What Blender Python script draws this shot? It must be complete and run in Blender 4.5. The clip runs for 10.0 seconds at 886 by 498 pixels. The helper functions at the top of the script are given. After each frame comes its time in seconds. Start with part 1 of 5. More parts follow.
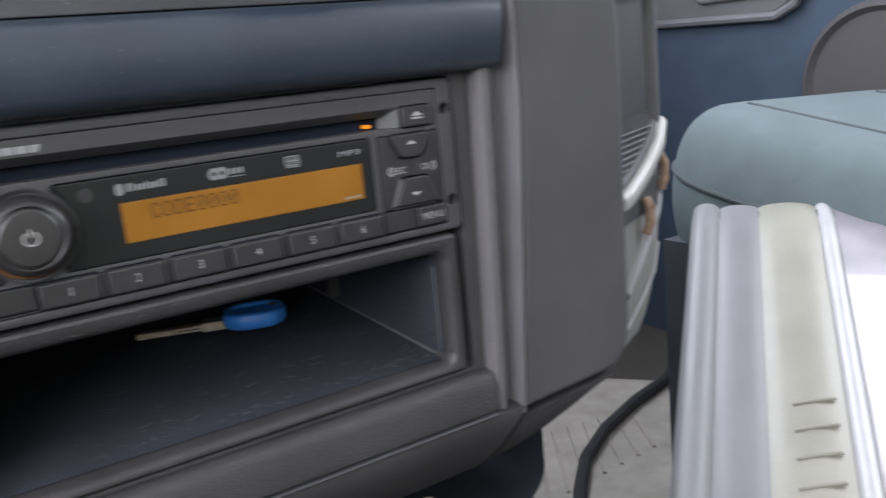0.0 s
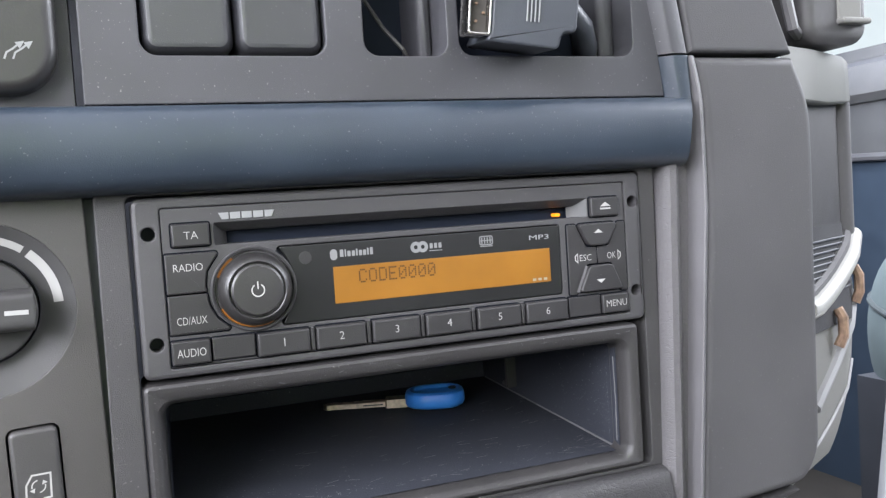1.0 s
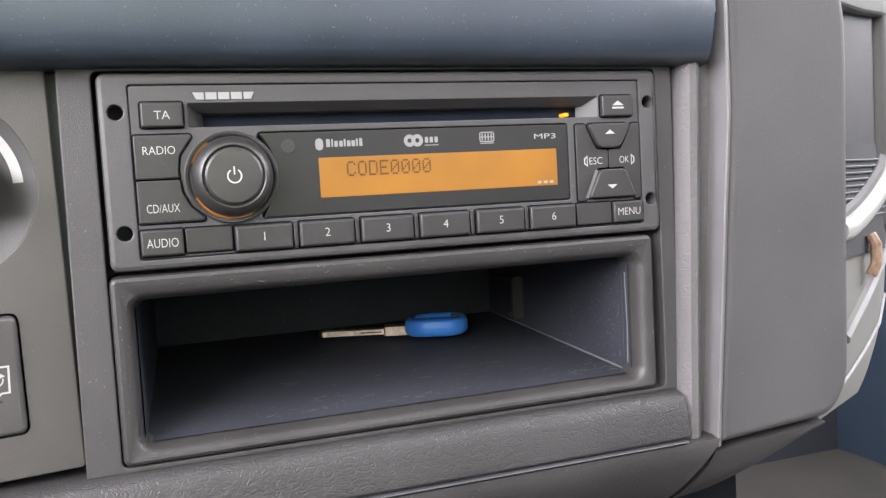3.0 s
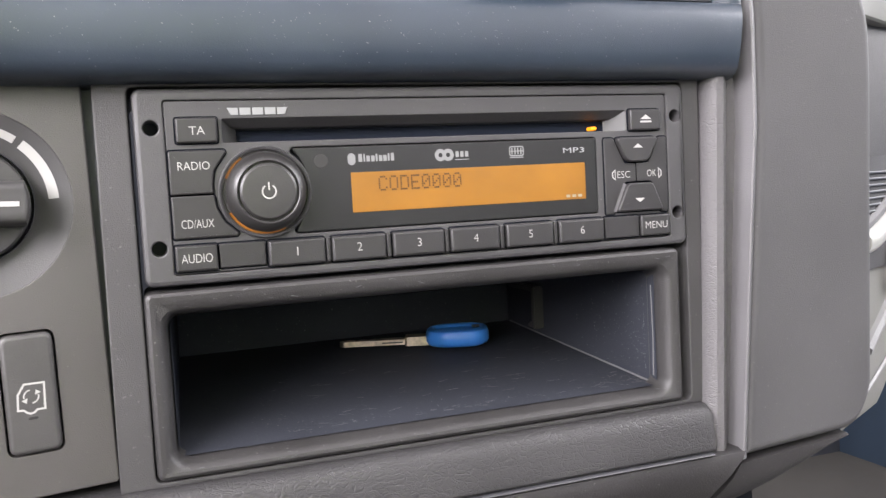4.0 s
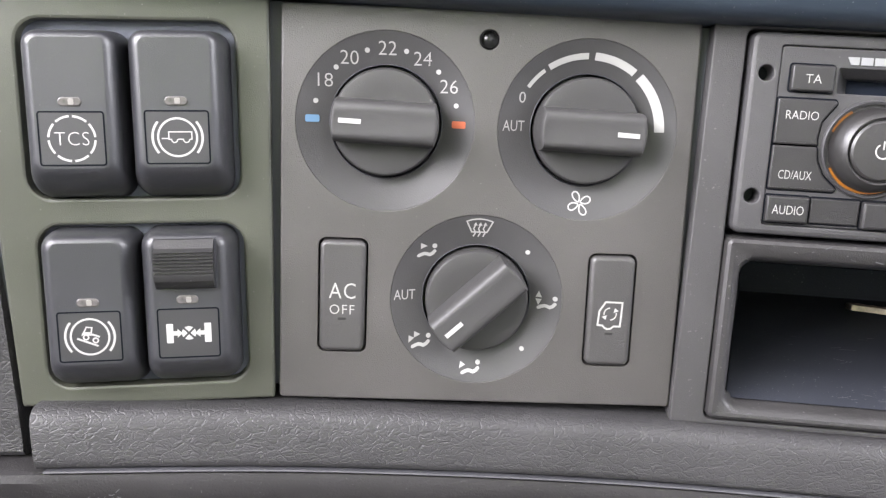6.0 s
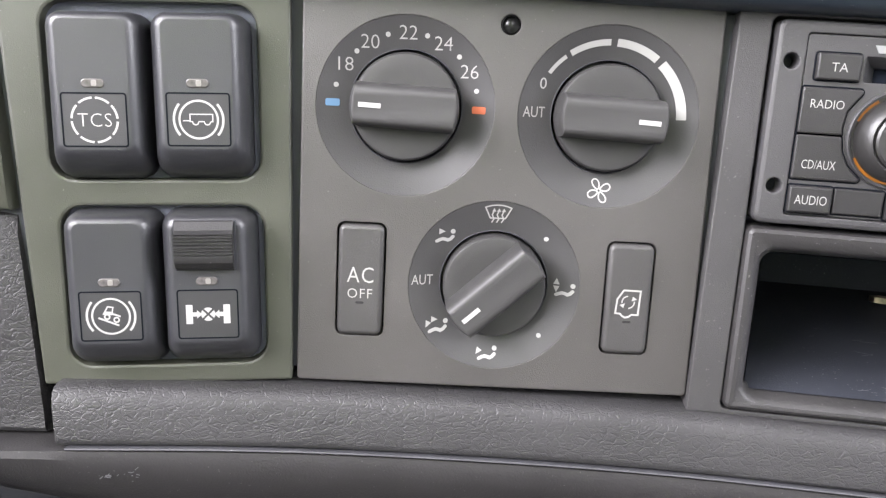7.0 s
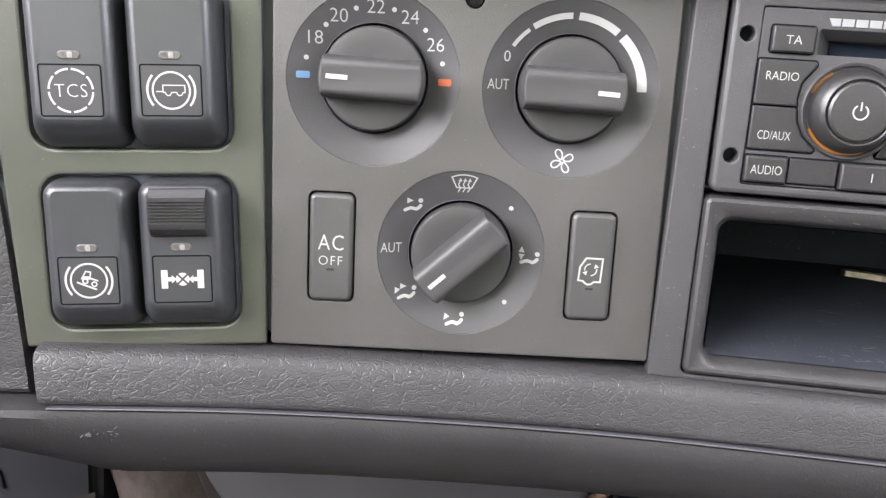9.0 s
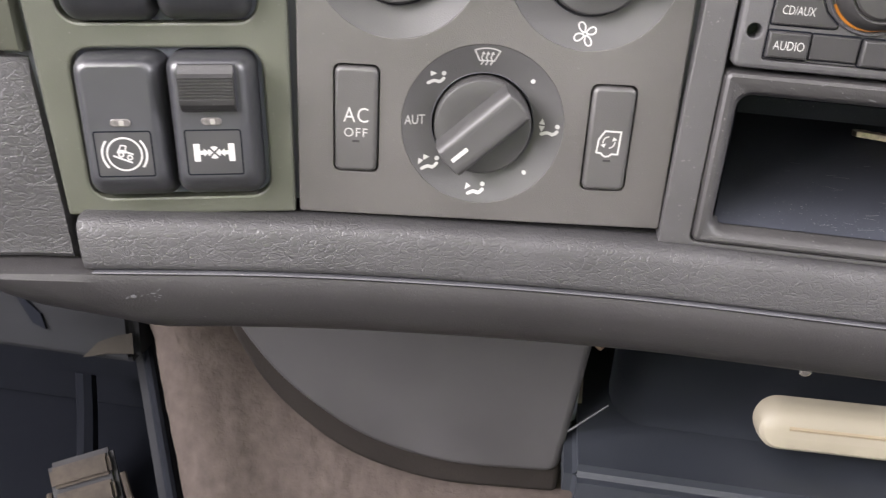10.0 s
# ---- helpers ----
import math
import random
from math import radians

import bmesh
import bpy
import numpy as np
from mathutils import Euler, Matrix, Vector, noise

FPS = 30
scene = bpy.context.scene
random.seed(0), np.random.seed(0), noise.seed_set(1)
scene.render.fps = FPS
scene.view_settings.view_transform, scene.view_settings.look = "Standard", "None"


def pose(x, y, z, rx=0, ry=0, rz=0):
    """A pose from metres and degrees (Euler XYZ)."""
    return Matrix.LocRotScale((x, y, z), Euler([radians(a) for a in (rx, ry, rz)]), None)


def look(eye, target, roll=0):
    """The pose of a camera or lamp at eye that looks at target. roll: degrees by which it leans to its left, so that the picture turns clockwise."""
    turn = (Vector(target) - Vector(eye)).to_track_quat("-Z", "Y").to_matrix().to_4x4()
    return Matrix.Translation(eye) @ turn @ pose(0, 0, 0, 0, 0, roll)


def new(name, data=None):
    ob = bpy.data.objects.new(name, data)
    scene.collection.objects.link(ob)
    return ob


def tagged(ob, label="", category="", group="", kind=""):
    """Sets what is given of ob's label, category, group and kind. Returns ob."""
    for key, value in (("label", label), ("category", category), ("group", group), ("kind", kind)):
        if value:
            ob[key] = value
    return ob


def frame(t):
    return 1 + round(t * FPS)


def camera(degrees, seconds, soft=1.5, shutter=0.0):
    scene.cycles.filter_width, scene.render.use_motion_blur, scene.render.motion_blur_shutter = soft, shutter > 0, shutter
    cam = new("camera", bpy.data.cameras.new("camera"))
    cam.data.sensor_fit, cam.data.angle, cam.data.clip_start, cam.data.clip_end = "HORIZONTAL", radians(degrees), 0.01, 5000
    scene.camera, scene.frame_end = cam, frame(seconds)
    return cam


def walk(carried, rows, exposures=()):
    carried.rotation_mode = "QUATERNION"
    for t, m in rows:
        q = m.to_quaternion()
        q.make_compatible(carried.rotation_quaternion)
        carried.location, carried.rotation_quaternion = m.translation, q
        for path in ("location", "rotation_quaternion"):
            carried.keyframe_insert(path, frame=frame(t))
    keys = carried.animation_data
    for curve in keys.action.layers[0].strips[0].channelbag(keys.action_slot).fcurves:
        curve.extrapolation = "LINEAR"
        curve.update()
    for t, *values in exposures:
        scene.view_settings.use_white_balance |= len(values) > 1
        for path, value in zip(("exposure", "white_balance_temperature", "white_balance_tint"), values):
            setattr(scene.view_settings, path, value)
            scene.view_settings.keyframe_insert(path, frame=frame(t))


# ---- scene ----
cam = camera(56.0, 10.0, soft=1.3, shutter=0.16)
PATH = [
    (0, (-0.079, -0.254, 1.034), (0.951, 1.402, 0.592), -5.7),
    (0.1, (-0.1, -0.241, 1.027), (0.901, 1.45, 0.652), -6.2),
    (0.2, (-0.102, -0.238, 1.021), (0.861, 1.492, 0.739), -6.0),
    (0.3, (-0.1, -0.244, 1.021), (0.83, 1.511, 0.783), -5.7),
    (0.4, (-0.093, -0.253, 1.018), (0.786, 1.535, 0.844), -5.5),
    (0.5, (-0.089, -0.257, 1.016), (0.75, 1.552, 0.868), -4.9),
    (0.7, (-0.094, -0.263, 1.02), (0.673, 1.579, 0.888), -4.2),
    (1, (-0.093, -0.265, 1.02), (0.623, 1.599, 0.915), -3.7),
    (1.5, (-0.082, -0.262, 1.002), (0.595, 1.618, 0.916), -3.3),
    (2, (-0.081, -0.246, 0.99), (0.589, 1.633, 0.842), -3.2),
    (3.5, (-0.079, -0.249, 0.99), (0.583, 1.634, 0.857), -3.2),
    (4, (-0.089, -0.245, 0.995), (0.58, 1.635, 0.858), -3.1),
    (4.5, (-0.117, -0.237, 1.013), (0.552, 1.639, 0.835), -3.0),
    (5, (-0.135, -0.237, 1.013), (0.33, 1.695, 0.781), -0.9),
    (5.5, (-0.148, -0.236, 1.008), (-0.047, 1.74, 0.716), 1.7),
    (6, (-0.151, -0.238, 1.004), (-0.314, 1.725, 0.657), 3.3),
    (7.5, (-0.15, -0.238, 1.004), (-0.361, 1.712, 0.613), 3.9),
    (8, (-0.151, -0.236, 1.003), (-0.361, 1.711, 0.597), 3.9),
    (8.5, (-0.151, -0.235, 1.002), (-0.367, 1.709, 0.582), 4.0),
    (9, (-0.137, -0.245, 1.001), (-0.364, 1.698, 0.585), 3.9),
    (9.5, (-0.13, -0.252, 1.002), (-0.359, 1.674, 0.513), 3.9),
    (9.6, (-0.128, -0.253, 1.001), (-0.351, 1.662, 0.47), 3.8),
    (9.7, (-0.126, -0.252, 1.004), (-0.349, 1.636, 0.382), 4.0),
    (9.8, (-0.129, -0.251, 1.003), (-0.338, 1.614, 0.313), 3.9),
    (9.9, (-0.135, -0.249, 1.008), (-0.336, 1.589, 0.249), 4.2),
    (10, (-0.143, -0.251, 1.017), (-0.335, 1.565, 0.203), 4.3),
]
EXPOSURES = [(0.0, 0.3, 6300, 17), (0.25, 0.58, 6300, 17), (0.5, 1.0, 6250, 16), (0.7, 1.09, 6250, 16), (1.0, 1.17, 6250, 16), (2.0, 1.39, 6550, 18),
             (4.5, 1.47, 6700, 19), (5.0, 1.66, 6700, 19), (6.0, 1.66, 6520, 18), (9.0, 1.66, 6520, 18), (9.5, 1.71, 6570, 18), (10.0, 1.79, 6750, 19)]
walk(cam, [(t, look(eye, target, roll)) for t, eye, target, roll in PATH], EXPOSURES)

# ---- light ----
world = bpy.data.worlds.new("world")
scene.world = world
world.use_nodes = True
wn = world.node_tree.nodes
sky = wn.new("ShaderNodeTexSky")
sky.sky_type = "NISHITA"
sky.sun_disc = False
sky.sun_elevation, sky.sun_rotation = radians(45), radians(194)
world.node_tree.links.new(sky.outputs[0], wn["Background"].inputs[0])
wn["Background"].inputs[1].default_value = 0.12


def window_light(name, place, target, width, height, watts, colour):
    lamp = bpy.data.lights.new(name, "AREA")
    lamp.shape, lamp.size, lamp.size_y, lamp.energy, lamp.color = "RECTANGLE", width, height, watts, colour
    ob = new(name, lamp)
    ob.matrix_world = look(place, target)
    return ob


sun = bpy.data.lights.new("sun", "SUN")
sun.energy, sun.angle, sun.color = 1.2, radians(12), (1.0, 0.96, 0.9)
new("sun", sun).matrix_world = look((-1.0, -4, 4), (0, 0, 0))
window_light("driver_window_light", (-1.15, -0.85, 1.58), (0, -0.1, 1.0), 1.5, 0.75, 36, (0.96, 0.98, 1.0))
window_light("passenger_window_light", (1.13, -0.3, 1.52), (0, -0.1, 1.0), 1.0, 0.6, 17, (0.93, 0.97, 1.0))
window_light("windscreen_light", (0.0, 0.85, 1.75), (0, -1.0, 1.2), 1.6, 0.6, 35, (0.92, 0.97, 1.0))

# ---- materials ----


def material(name, colour, rough=0.5, metal=0.0, grain=0.0, grain_scale=1500.0, vary=0.12, vary_scale=25.0,
             leather=0.0, dust=0.0, glow=0.0, gloss=0.5, coat=0.0):
    m = bpy.data.materials.new(name)
    m.use_nodes = True
    n, l = m.node_tree.nodes, m.node_tree.links
    b = n["Principled BSDF"]
    b.inputs["Metallic"].default_value = metal
    b.inputs["Specular IOR Level"].default_value = gloss
    b.inputs["Coat Weight"].default_value = coat
    co = n.new("ShaderNodeTexCoord")
    big = n.new("ShaderNodeTexNoise")
    big.inputs["Scale"].default_value = vary_scale
    big.inputs["Detail"].default_value = 6
    l.new(co.outputs["Object"], big.inputs["Vector"])
    ramp = n.new("ShaderNodeMapRange")
    ramp.inputs[1].default_value, ramp.inputs[2].default_value = 0.3, 0.7
    ramp.inputs[3].default_value, ramp.inputs[4].default_value = 1 - vary, 1 + vary
    l.new(big.outputs["Fac"], ramp.inputs[0])
    mul = n.new("ShaderNodeVectorMath")
    mul.operation = "SCALE"
    mul.inputs[0].default_value = colour
    l.new(ramp.outputs[0], mul.inputs["Scale"])
    out = mul.outputs[0]
    if dust:
        specks = n.new("ShaderNodeTexNoise")
        specks.inputs["Scale"].default_value = 1300
        specks.inputs["Detail"].default_value = 2
        l.new(co.outputs["Object"], specks.inputs["Vector"])
        cut = n.new("ShaderNodeMapRange")
        cut.inputs[1].default_value, cut.inputs[2].default_value = 0.71, 0.75
        cut.inputs[4].default_value = dust
        l.new(specks.outputs["Fac"], cut.inputs[0])
        mix = n.new("ShaderNodeMix")
        mix.data_type = "RGBA"
        l.new(cut.outputs[0], mix.inputs[0])
        l.new(out, mix.inputs[6])
        mix.inputs[7].default_value = (0.45, 0.44, 0.42, 1)
        out = mix.outputs[2]
    l.new(out, b.inputs["Base Color"])
    rr = n.new("ShaderNodeMapRange")
    rr.inputs[1].default_value, rr.inputs[2].default_value = 0.3, 0.7
    rr.inputs[3].default_value, rr.inputs[4].default_value = rough * 0.88, min(1, rough * 1.12)
    l.new(big.outputs["Fac"], rr.inputs[0])
    l.new(rr.outputs[0], b.inputs["Roughness"])
    height = None
    if grain:
        fine = n.new("ShaderNodeTexNoise")
        fine.inputs["Scale"].default_value = grain_scale
        fine.inputs["Detail"].default_value = 3
        l.new(co.outputs["Object"], fine.inputs["Vector"])
        height, strength, reach = fine.outputs["Fac"], grain, 0.0004
    if leather:
        flat = n.new("ShaderNodeMapping")
        flat.inputs["Scale"].default_value = (0.7, 1.0, 1.15)
        l.new(co.outputs["Object"], flat.inputs["Vector"])
        warp = n.new("ShaderNodeTexNoise")
        warp.inputs["Scale"].default_value = 170
        warp.inputs["Detail"].default_value = 3
        l.new(flat.outputs[0], warp.inputs["Vector"])
        push = n.new("ShaderNodeVectorMath")
        push.operation = "MULTIPLY_ADD"
        push.inputs[1].default_value = (0.005, 0.005, 0.005)
        l.new(warp.outputs["Color"], push.inputs[0])
        l.new(flat.outputs[0], push.inputs[2])
        crease = None
        for scale, width in ((430, 0.10), (900, 0.12)):
            cell = n.new("ShaderNodeTexVoronoi")
            cell.feature = "DISTANCE_TO_EDGE"
            cell.inputs["Scale"].default_value = scale
            l.new(push.outputs[0], cell.inputs["Vector"])
            edge = n.new("ShaderNodeMapRange")
            edge.inputs[2].default_value = width
            edge.inputs[3].default_value = 0.0 if crease is None else 0.55
            edge.interpolation_type = "SMOOTHSTEP"
            l.new(cell.outputs["Distance"], edge.inputs[0])
            if crease is None:
                crease = edge
            else:
                both = n.new("ShaderNodeMath")
                both.operation = "MULTIPLY"
                l.new(crease.outputs[0], both.inputs[0])
                l.new(edge.outputs[0], both.inputs[1])
                crease = both
        height, strength, reach = crease.outputs[0], leather, 0.0007
    if height is not None:
        bump = n.new("ShaderNodeBump")
        bump.inputs["Strength"].default_value = strength
        bump.inputs["Distance"].default_value = reach
        l.new(height, bump.inputs["Height"])
        l.new(bump.outputs[0], b.inputs["Normal"])
    if glow:
        b.inputs["Emission Color"].default_value = (*colour, 1)
        b.inputs["Emission Strength"].default_value = glow
    return m


GREY = material("grey_dash_plastic", (0.042, 0.042, 0.047), 0.52, grain=0.25, grain_scale=3600, dust=0.3, gloss=0.7)
PANEL = material("grey_panel_plastic", (0.062, 0.0578, 0.0550), 0.40, gloss=0.8, grain=0.35, grain_scale=2700, dust=0.2)
SURR = material("dark_surround_plastic", (0.046, 0.0445, 0.0448), 0.52, grain=0.4, grain_scale=3800, dust=0.2, gloss=0.55)
COLUMN = material("grey_column_plastic", (0.061, 0.060, 0.0615), 0.66, grain=0.3, grain_scale=2600, dust=0.2, gloss=0.4)
EDGEGREY = material("pale_satin_grey", (0.125, 0.122, 0.126), 0.42, grain=0.3, grain_scale=2200)
LOWER = material("dark_grey_lower_plastic", (0.0262, 0.0248, 0.0252), 0.55, grain=0.35, dust=0.15, gloss=0.35)
BEAD = material("pale_leather_grain_plastic", (0.098, 0.094, 0.096), 0.52, leather=0.32, vary=0.1)
# grey panel plastic with a green reflection mixed into its colour
GREENSHEENPANEL = material("grey_panel_green_reflection", (0.057, 0.0597, 0.0450), 0.38, grain=0.22, grain_scale=2700, dust=0.3, gloss=0.8)
SOFT = material("leather_grain_plastic", (0.034, 0.033, 0.0340), 0.46, leather=0.30, vary=0.1)
BAY = material("navy_bay_plastic", (0.10, 0.108, 0.138), 0.6, grain=0.2)
PUSH = material("dark_grey_key_plastic", (0.046, 0.044, 0.043), 0.42, grain=0.3, grain_scale=2700, gloss=0.8)
BLUE = material("dark_blue_plastic", (0.024, 0.035, 0.050), 0.38, grain=0.14, grain_scale=2600, dust=0.3, gloss=0.68)
RADIO = material("radio_plastic", (0.051, 0.0495, 0.051), 0.46, grain=0.3, grain_scale=2900, dust=0.25, gloss=0.58)
BUTTON = material("button_plastic", (0.028, 0.027, 0.0273), 0.38, grain=0.25, grain_scale=2900)
GLASS = material("display_window", (0.016, 0.0165, 0.016), 0.25, gloss=0.42)
BLACK = material("black_plastic", (0.046, 0.050, 0.060), 0.5, grain=0.2)
DARK = material("black_cavity_plastic", (0.028, 0.031, 0.040), 0.8)
SWITCH = material("switch_plastic", (0.024, 0.0245, 0.028), 0.40, grain=0.2, grain_scale=3000, dust=0.15, gloss=0.85)
KNOB = material("knob_plastic", (0.036, 0.035, 0.0345), 0.52, grain=0.12, grain_scale=2500, gloss=0.6)
SKIRT = material("dial_skirt_plastic", (0.055, 0.054, 0.054), 0.46, grain=0.2, grain_scale=2600, gloss=0.42)
VOLUME = material("volume_knob_plastic", (0.020, 0.019, 0.0185), 0.40, grain=0.12, gloss=0.75)
TRAY = material("tray_plastic", (0.035, 0.038, 0.047), 0.62, grain=0.35, grain_scale=1500, dust=0.35, gloss=0.07)
LABEL = material("switch_label_plastic", (0.022, 0.022, 0.023), 0.46, grain=0.2, grain_scale=4200, gloss=0.75)
RIBBED = material("ribbed_slider_plastic", (0.020, 0.0195, 0.0195), 0.45, grain=0.3, dust=0.3, gloss=0.6)
TRAYFRAME = material("tray_frame_plastic", (0.030, 0.0285, 0.0285), 0.48, grain=0.35, grain_scale=2200, dust=0.3, gloss=0.6)
MARK = material("grey_printed_mark", (0.20, 0.20, 0.20), 0.45, vary=0.06)
WHITE = material("white_print", (0.38, 0.376, 0.362), 0.5, vary=0.05)
SILVER = material("silver_print", (0.27, 0.275, 0.275), 0.35, vary=0.05)
BLUEPRINT = material("blue_print", (0.13, 0.25, 0.40), 0.5, vary=0.05)
REDPRINT = material("orange_print", (0.50, 0.12, 0.05), 0.5, vary=0.05)
AMBER = material("amber_backlight", (0.18, 0.078, 0.0078), 0.3, glow=0.30, vary=0.2, vary_scale=40)
AMBERLED = material("amber_lamp", (0.8, 0.26, 0.008), 0.3, glow=0.4)
RINGGLOW = material("amber_ring_glow", (0.27, 0.10, 0.013), 0.4, glow=0.11)
GAP = material("black_gap", (0.036, 0.037, 0.043), 0.6)
DEEP = material("deep_black_plastic", (0.006, 0.007, 0.010), 0.8, grain=0.3, gloss=0.1)
NAVY = material("dark_navy_plastic", (0.017, 0.020, 0.026), 0.55, grain=0.2)
GLOSSBLACK = material("glossy_black_plastic", (0.046, 0.051, 0.060), 0.42, grain=0.15)
DUSTY = material("pale_dust_scratch", (0.19, 0.185, 0.18), 0.7)
SCUFFGLINT = material("scuff_and_glint_plastic", (0.11, 0.11, 0.115), 0.6)
LCD = material("display_segment", (0.055, 0.022, 0.005), 0.4)
LENS = material("clear_lens_plastic", (0.105, 0.098, 0.094), 0.25, vary=0.3, vary_scale=600)
LENSCORE = material("frosted_lens_core", (0.20, 0.19, 0.175), 0.4)
METAL = material("worn_nickel", (0.55, 0.47, 0.36), 0.32, metal=1.0, vary=0.3, vary_scale=400)
STEEL = material("bright_steel", (0.6, 0.58, 0.55), 0.25, metal=1.0, vary=0.2, vary_scale=300)
KEYBLUE = material("blue_key_plastic", (0.035, 0.20, 0.62), 0.38, vary=0.08)
BEIGE = material("pale_beige_plastic", (0.155, 0.154, 0.143), 0.6, grain=0.2, vary=0.06, gloss=0.25)
IVORY = material("ivory_plastic", (0.29, 0.287, 0.268), 0.45, grain=0.2, vary=0.06)
CREAM = material("cream_plastic", (0.27, 0.24, 0.185), 0.5, vary=0.08)
CARPET = material("brown_carpet", (0.052, 0.042, 0.037), 0.95, grain=1.0, grain_scale=420, vary=0.2, vary_scale=140, gloss=0.1)
FLOOR = material("dark_brown_floor_rubber", (0.045, 0.041, 0.036), 0.85, grain=0.6, grain_scale=400, vary=0.2)
MAT = material("beige_floor_mat", (0.27, 0.253, 0.226), 0.85, grain=0.7, grain_scale=300, vary=0.2)
TEALDARK = material("dark_teal_seam", (0.050, 0.062, 0.066), 0.9)
TEAL = material("teal_seat_fabric", (0.092, 0.117, 0.122), 0.85, grain=0.6, grain_scale=900, vary=0.12, gloss=0.2)
VINYL = material("pale_grey_vinyl", (0.135, 0.139, 0.143), 0.5, grain=0.3, grain_scale=700, vary=0.08)
FILMGLINT = material("white_film_glint", (0.33, 0.33, 0.335), 0.35, grain=0.2, grain_scale=700, vary=0.1)
VINYLGREY = material("grey_vinyl", (0.135, 0.135, 0.142), 0.5, grain=0.3, grain_scale=700, vary=0.08)
CREAMVINYL = material("cream_vinyl", (0.205, 0.20, 0.165), 0.45, grain=0.3, grain_scale=500, vary=0.1)
VINYLSEAM = material("grey_vinyl_seam", (0.12, 0.12, 0.122), 0.6)
FILM = material("plastic_wrapped_lilac_vinyl", (0.20, 0.184, 0.206), 0.3, vary=0.2, coat=0.4)
DOORBLUE = material("blue_grey_door_trim", (0.035, 0.055, 0.085), 0.6, grain=0.3, vary=0.1)
OLIVE = material("olive_reflector_fabric", (0.52, 0.66, 0.28), 0.9, grain=0.5, grain_scale=300, vary=0.1)
ARMGREY = material("mid_grey_door_panel", (0.10, 0.102, 0.104), 0.6, grain=0.3, vary=0.08)
DOORGREY = material("grey_door_trim", (0.165, 0.165, 0.167), 0.55, grain=0.3, vary=0.08)
LINING = material("pale_cab_lining", (0.72, 0.70, 0.70), 0.9, grain=0.5, grain_scale=500, vary=0.1)
BRASS = material("tarnished_brass", (0.24, 0.16, 0.11), 0.55, metal=0.5, vary=0.4, vary_scale=250)
PEDAL = material("worn_pedal_rubber", (0.050, 0.041, 0.033), 0.7, grain=0.5, grain_scale=600, vary=0.35, vary_scale=80, gloss=0.15)
KNEEGREY = material("grey_knee_plastic", (0.040, 0.0385, 0.0395), 0.55, grain=0.3, grain_scale=2600, dust=0.1, gloss=0.38)
SHADEBROWN = material("knee_shade_brown", (0.017, 0.0145, 0.013), 0.9, grain=0.6, grain_scale=600, vary=0.2, gloss=0.1)
GLINTBROWN = material("brown_reflection_plastic", (0.027, 0.024, 0.020), 0.8, grain=0.4, vary=0.3, gloss=0.1)
UNDER = material("dull_black_plastic", (0.0125, 0.013, 0.0145), 0.7, grain=0.3, vary=0.25, gloss=0.15)
PALECAP = material("pale_grey_green_plastic", (0.118, 0.120, 0.110), 0.6, grain=0.2, vary=0.06, gloss=0.2)
SLOTNAVY = material("navy_slot_plastic", (0.013, 0.017, 0.028), 0.7, gloss=0.12)
RUBBER = material("black_rubber", (0.014, 0.014, 0.016), 0.75, grain=0.4)

# ---- shapes ----
# Outlines lie in the x-z plane of a panel; y runs into the dashboard, so a smaller y stands prouder.


def rounded(x0, z0, x1, z1, r, n=5):
    def outline(inset=0.0):
        a0, b0, a1, b1 = x0 + inset, z0 + inset, x1 - inset, z1 - inset
        q = max(r - inset, 0.00005)
        pts = []
        for cx, cz, start in ((a1 - q, b1 - q, 0), (a0 + q, b1 - q, 90), (a0 + q, b0 + q, 180), (a1 - q, b0 + q, 270)):
            for k in range(n + 1):
                a = radians(start + 90 * k / n)
                pts.append((cx + q * math.cos(a), cz + q * math.sin(a)))
        return pts
    return outline


def circle(cx, cz, r, n=48):
    def outline(inset=0.0):
        return [(cx + (r - inset) * math.cos(2 * math.pi * k / n), cz + (r - inset) * math.sin(2 * math.pi * k / n)) for k in range(n)]
    return outline


def soften(pts, r, n=4):
    """Round the corners of a polygon; r is one radius or one for each corner."""
    out = []
    m = len(pts)
    for i in range(m):
        p, a, b = Vector(pts[i]), Vector(pts[i - 1]), Vector(pts[(i + 1) % m])
        q = r[i] if isinstance(r, (list, tuple)) else r
        da, db = (a - p), (b - p)
        d = min(q, da.length * 0.45, db.length * 0.45)
        if d <= 1e-6:
            out.append(tuple(p))
            continue
        s, e = p + da.normalized() * d, p + db.normalized() * d
        for k in range(n + 1):
            u = k / n
            out.append(tuple(s * (1 - u) ** 2 + p * 2 * u * (1 - u) + e * u ** 2))
    return out


def polygon(pts):
    """Outline of a polygon given counter-clockwise."""
    def outline(inset=0.0):
        out = []
        m = len(pts)
        for i in range(m):
            p, a, b = Vector(pts[i]), Vector(pts[i - 1]), Vector(pts[(i + 1) % m])
            d0, d1 = (p - a), (b - p)
            n0, n1 = Vector((-d0.y, d0.x)).normalized(), Vector((-d1.y, d1.x)).normalized()
            h = (n0 + n1)
            h = h / max(h.dot(h) / 2, 0.4) if h.length > 1e-9 else n0
            out.append(tuple(p + h * inset))
        return out
    return outline


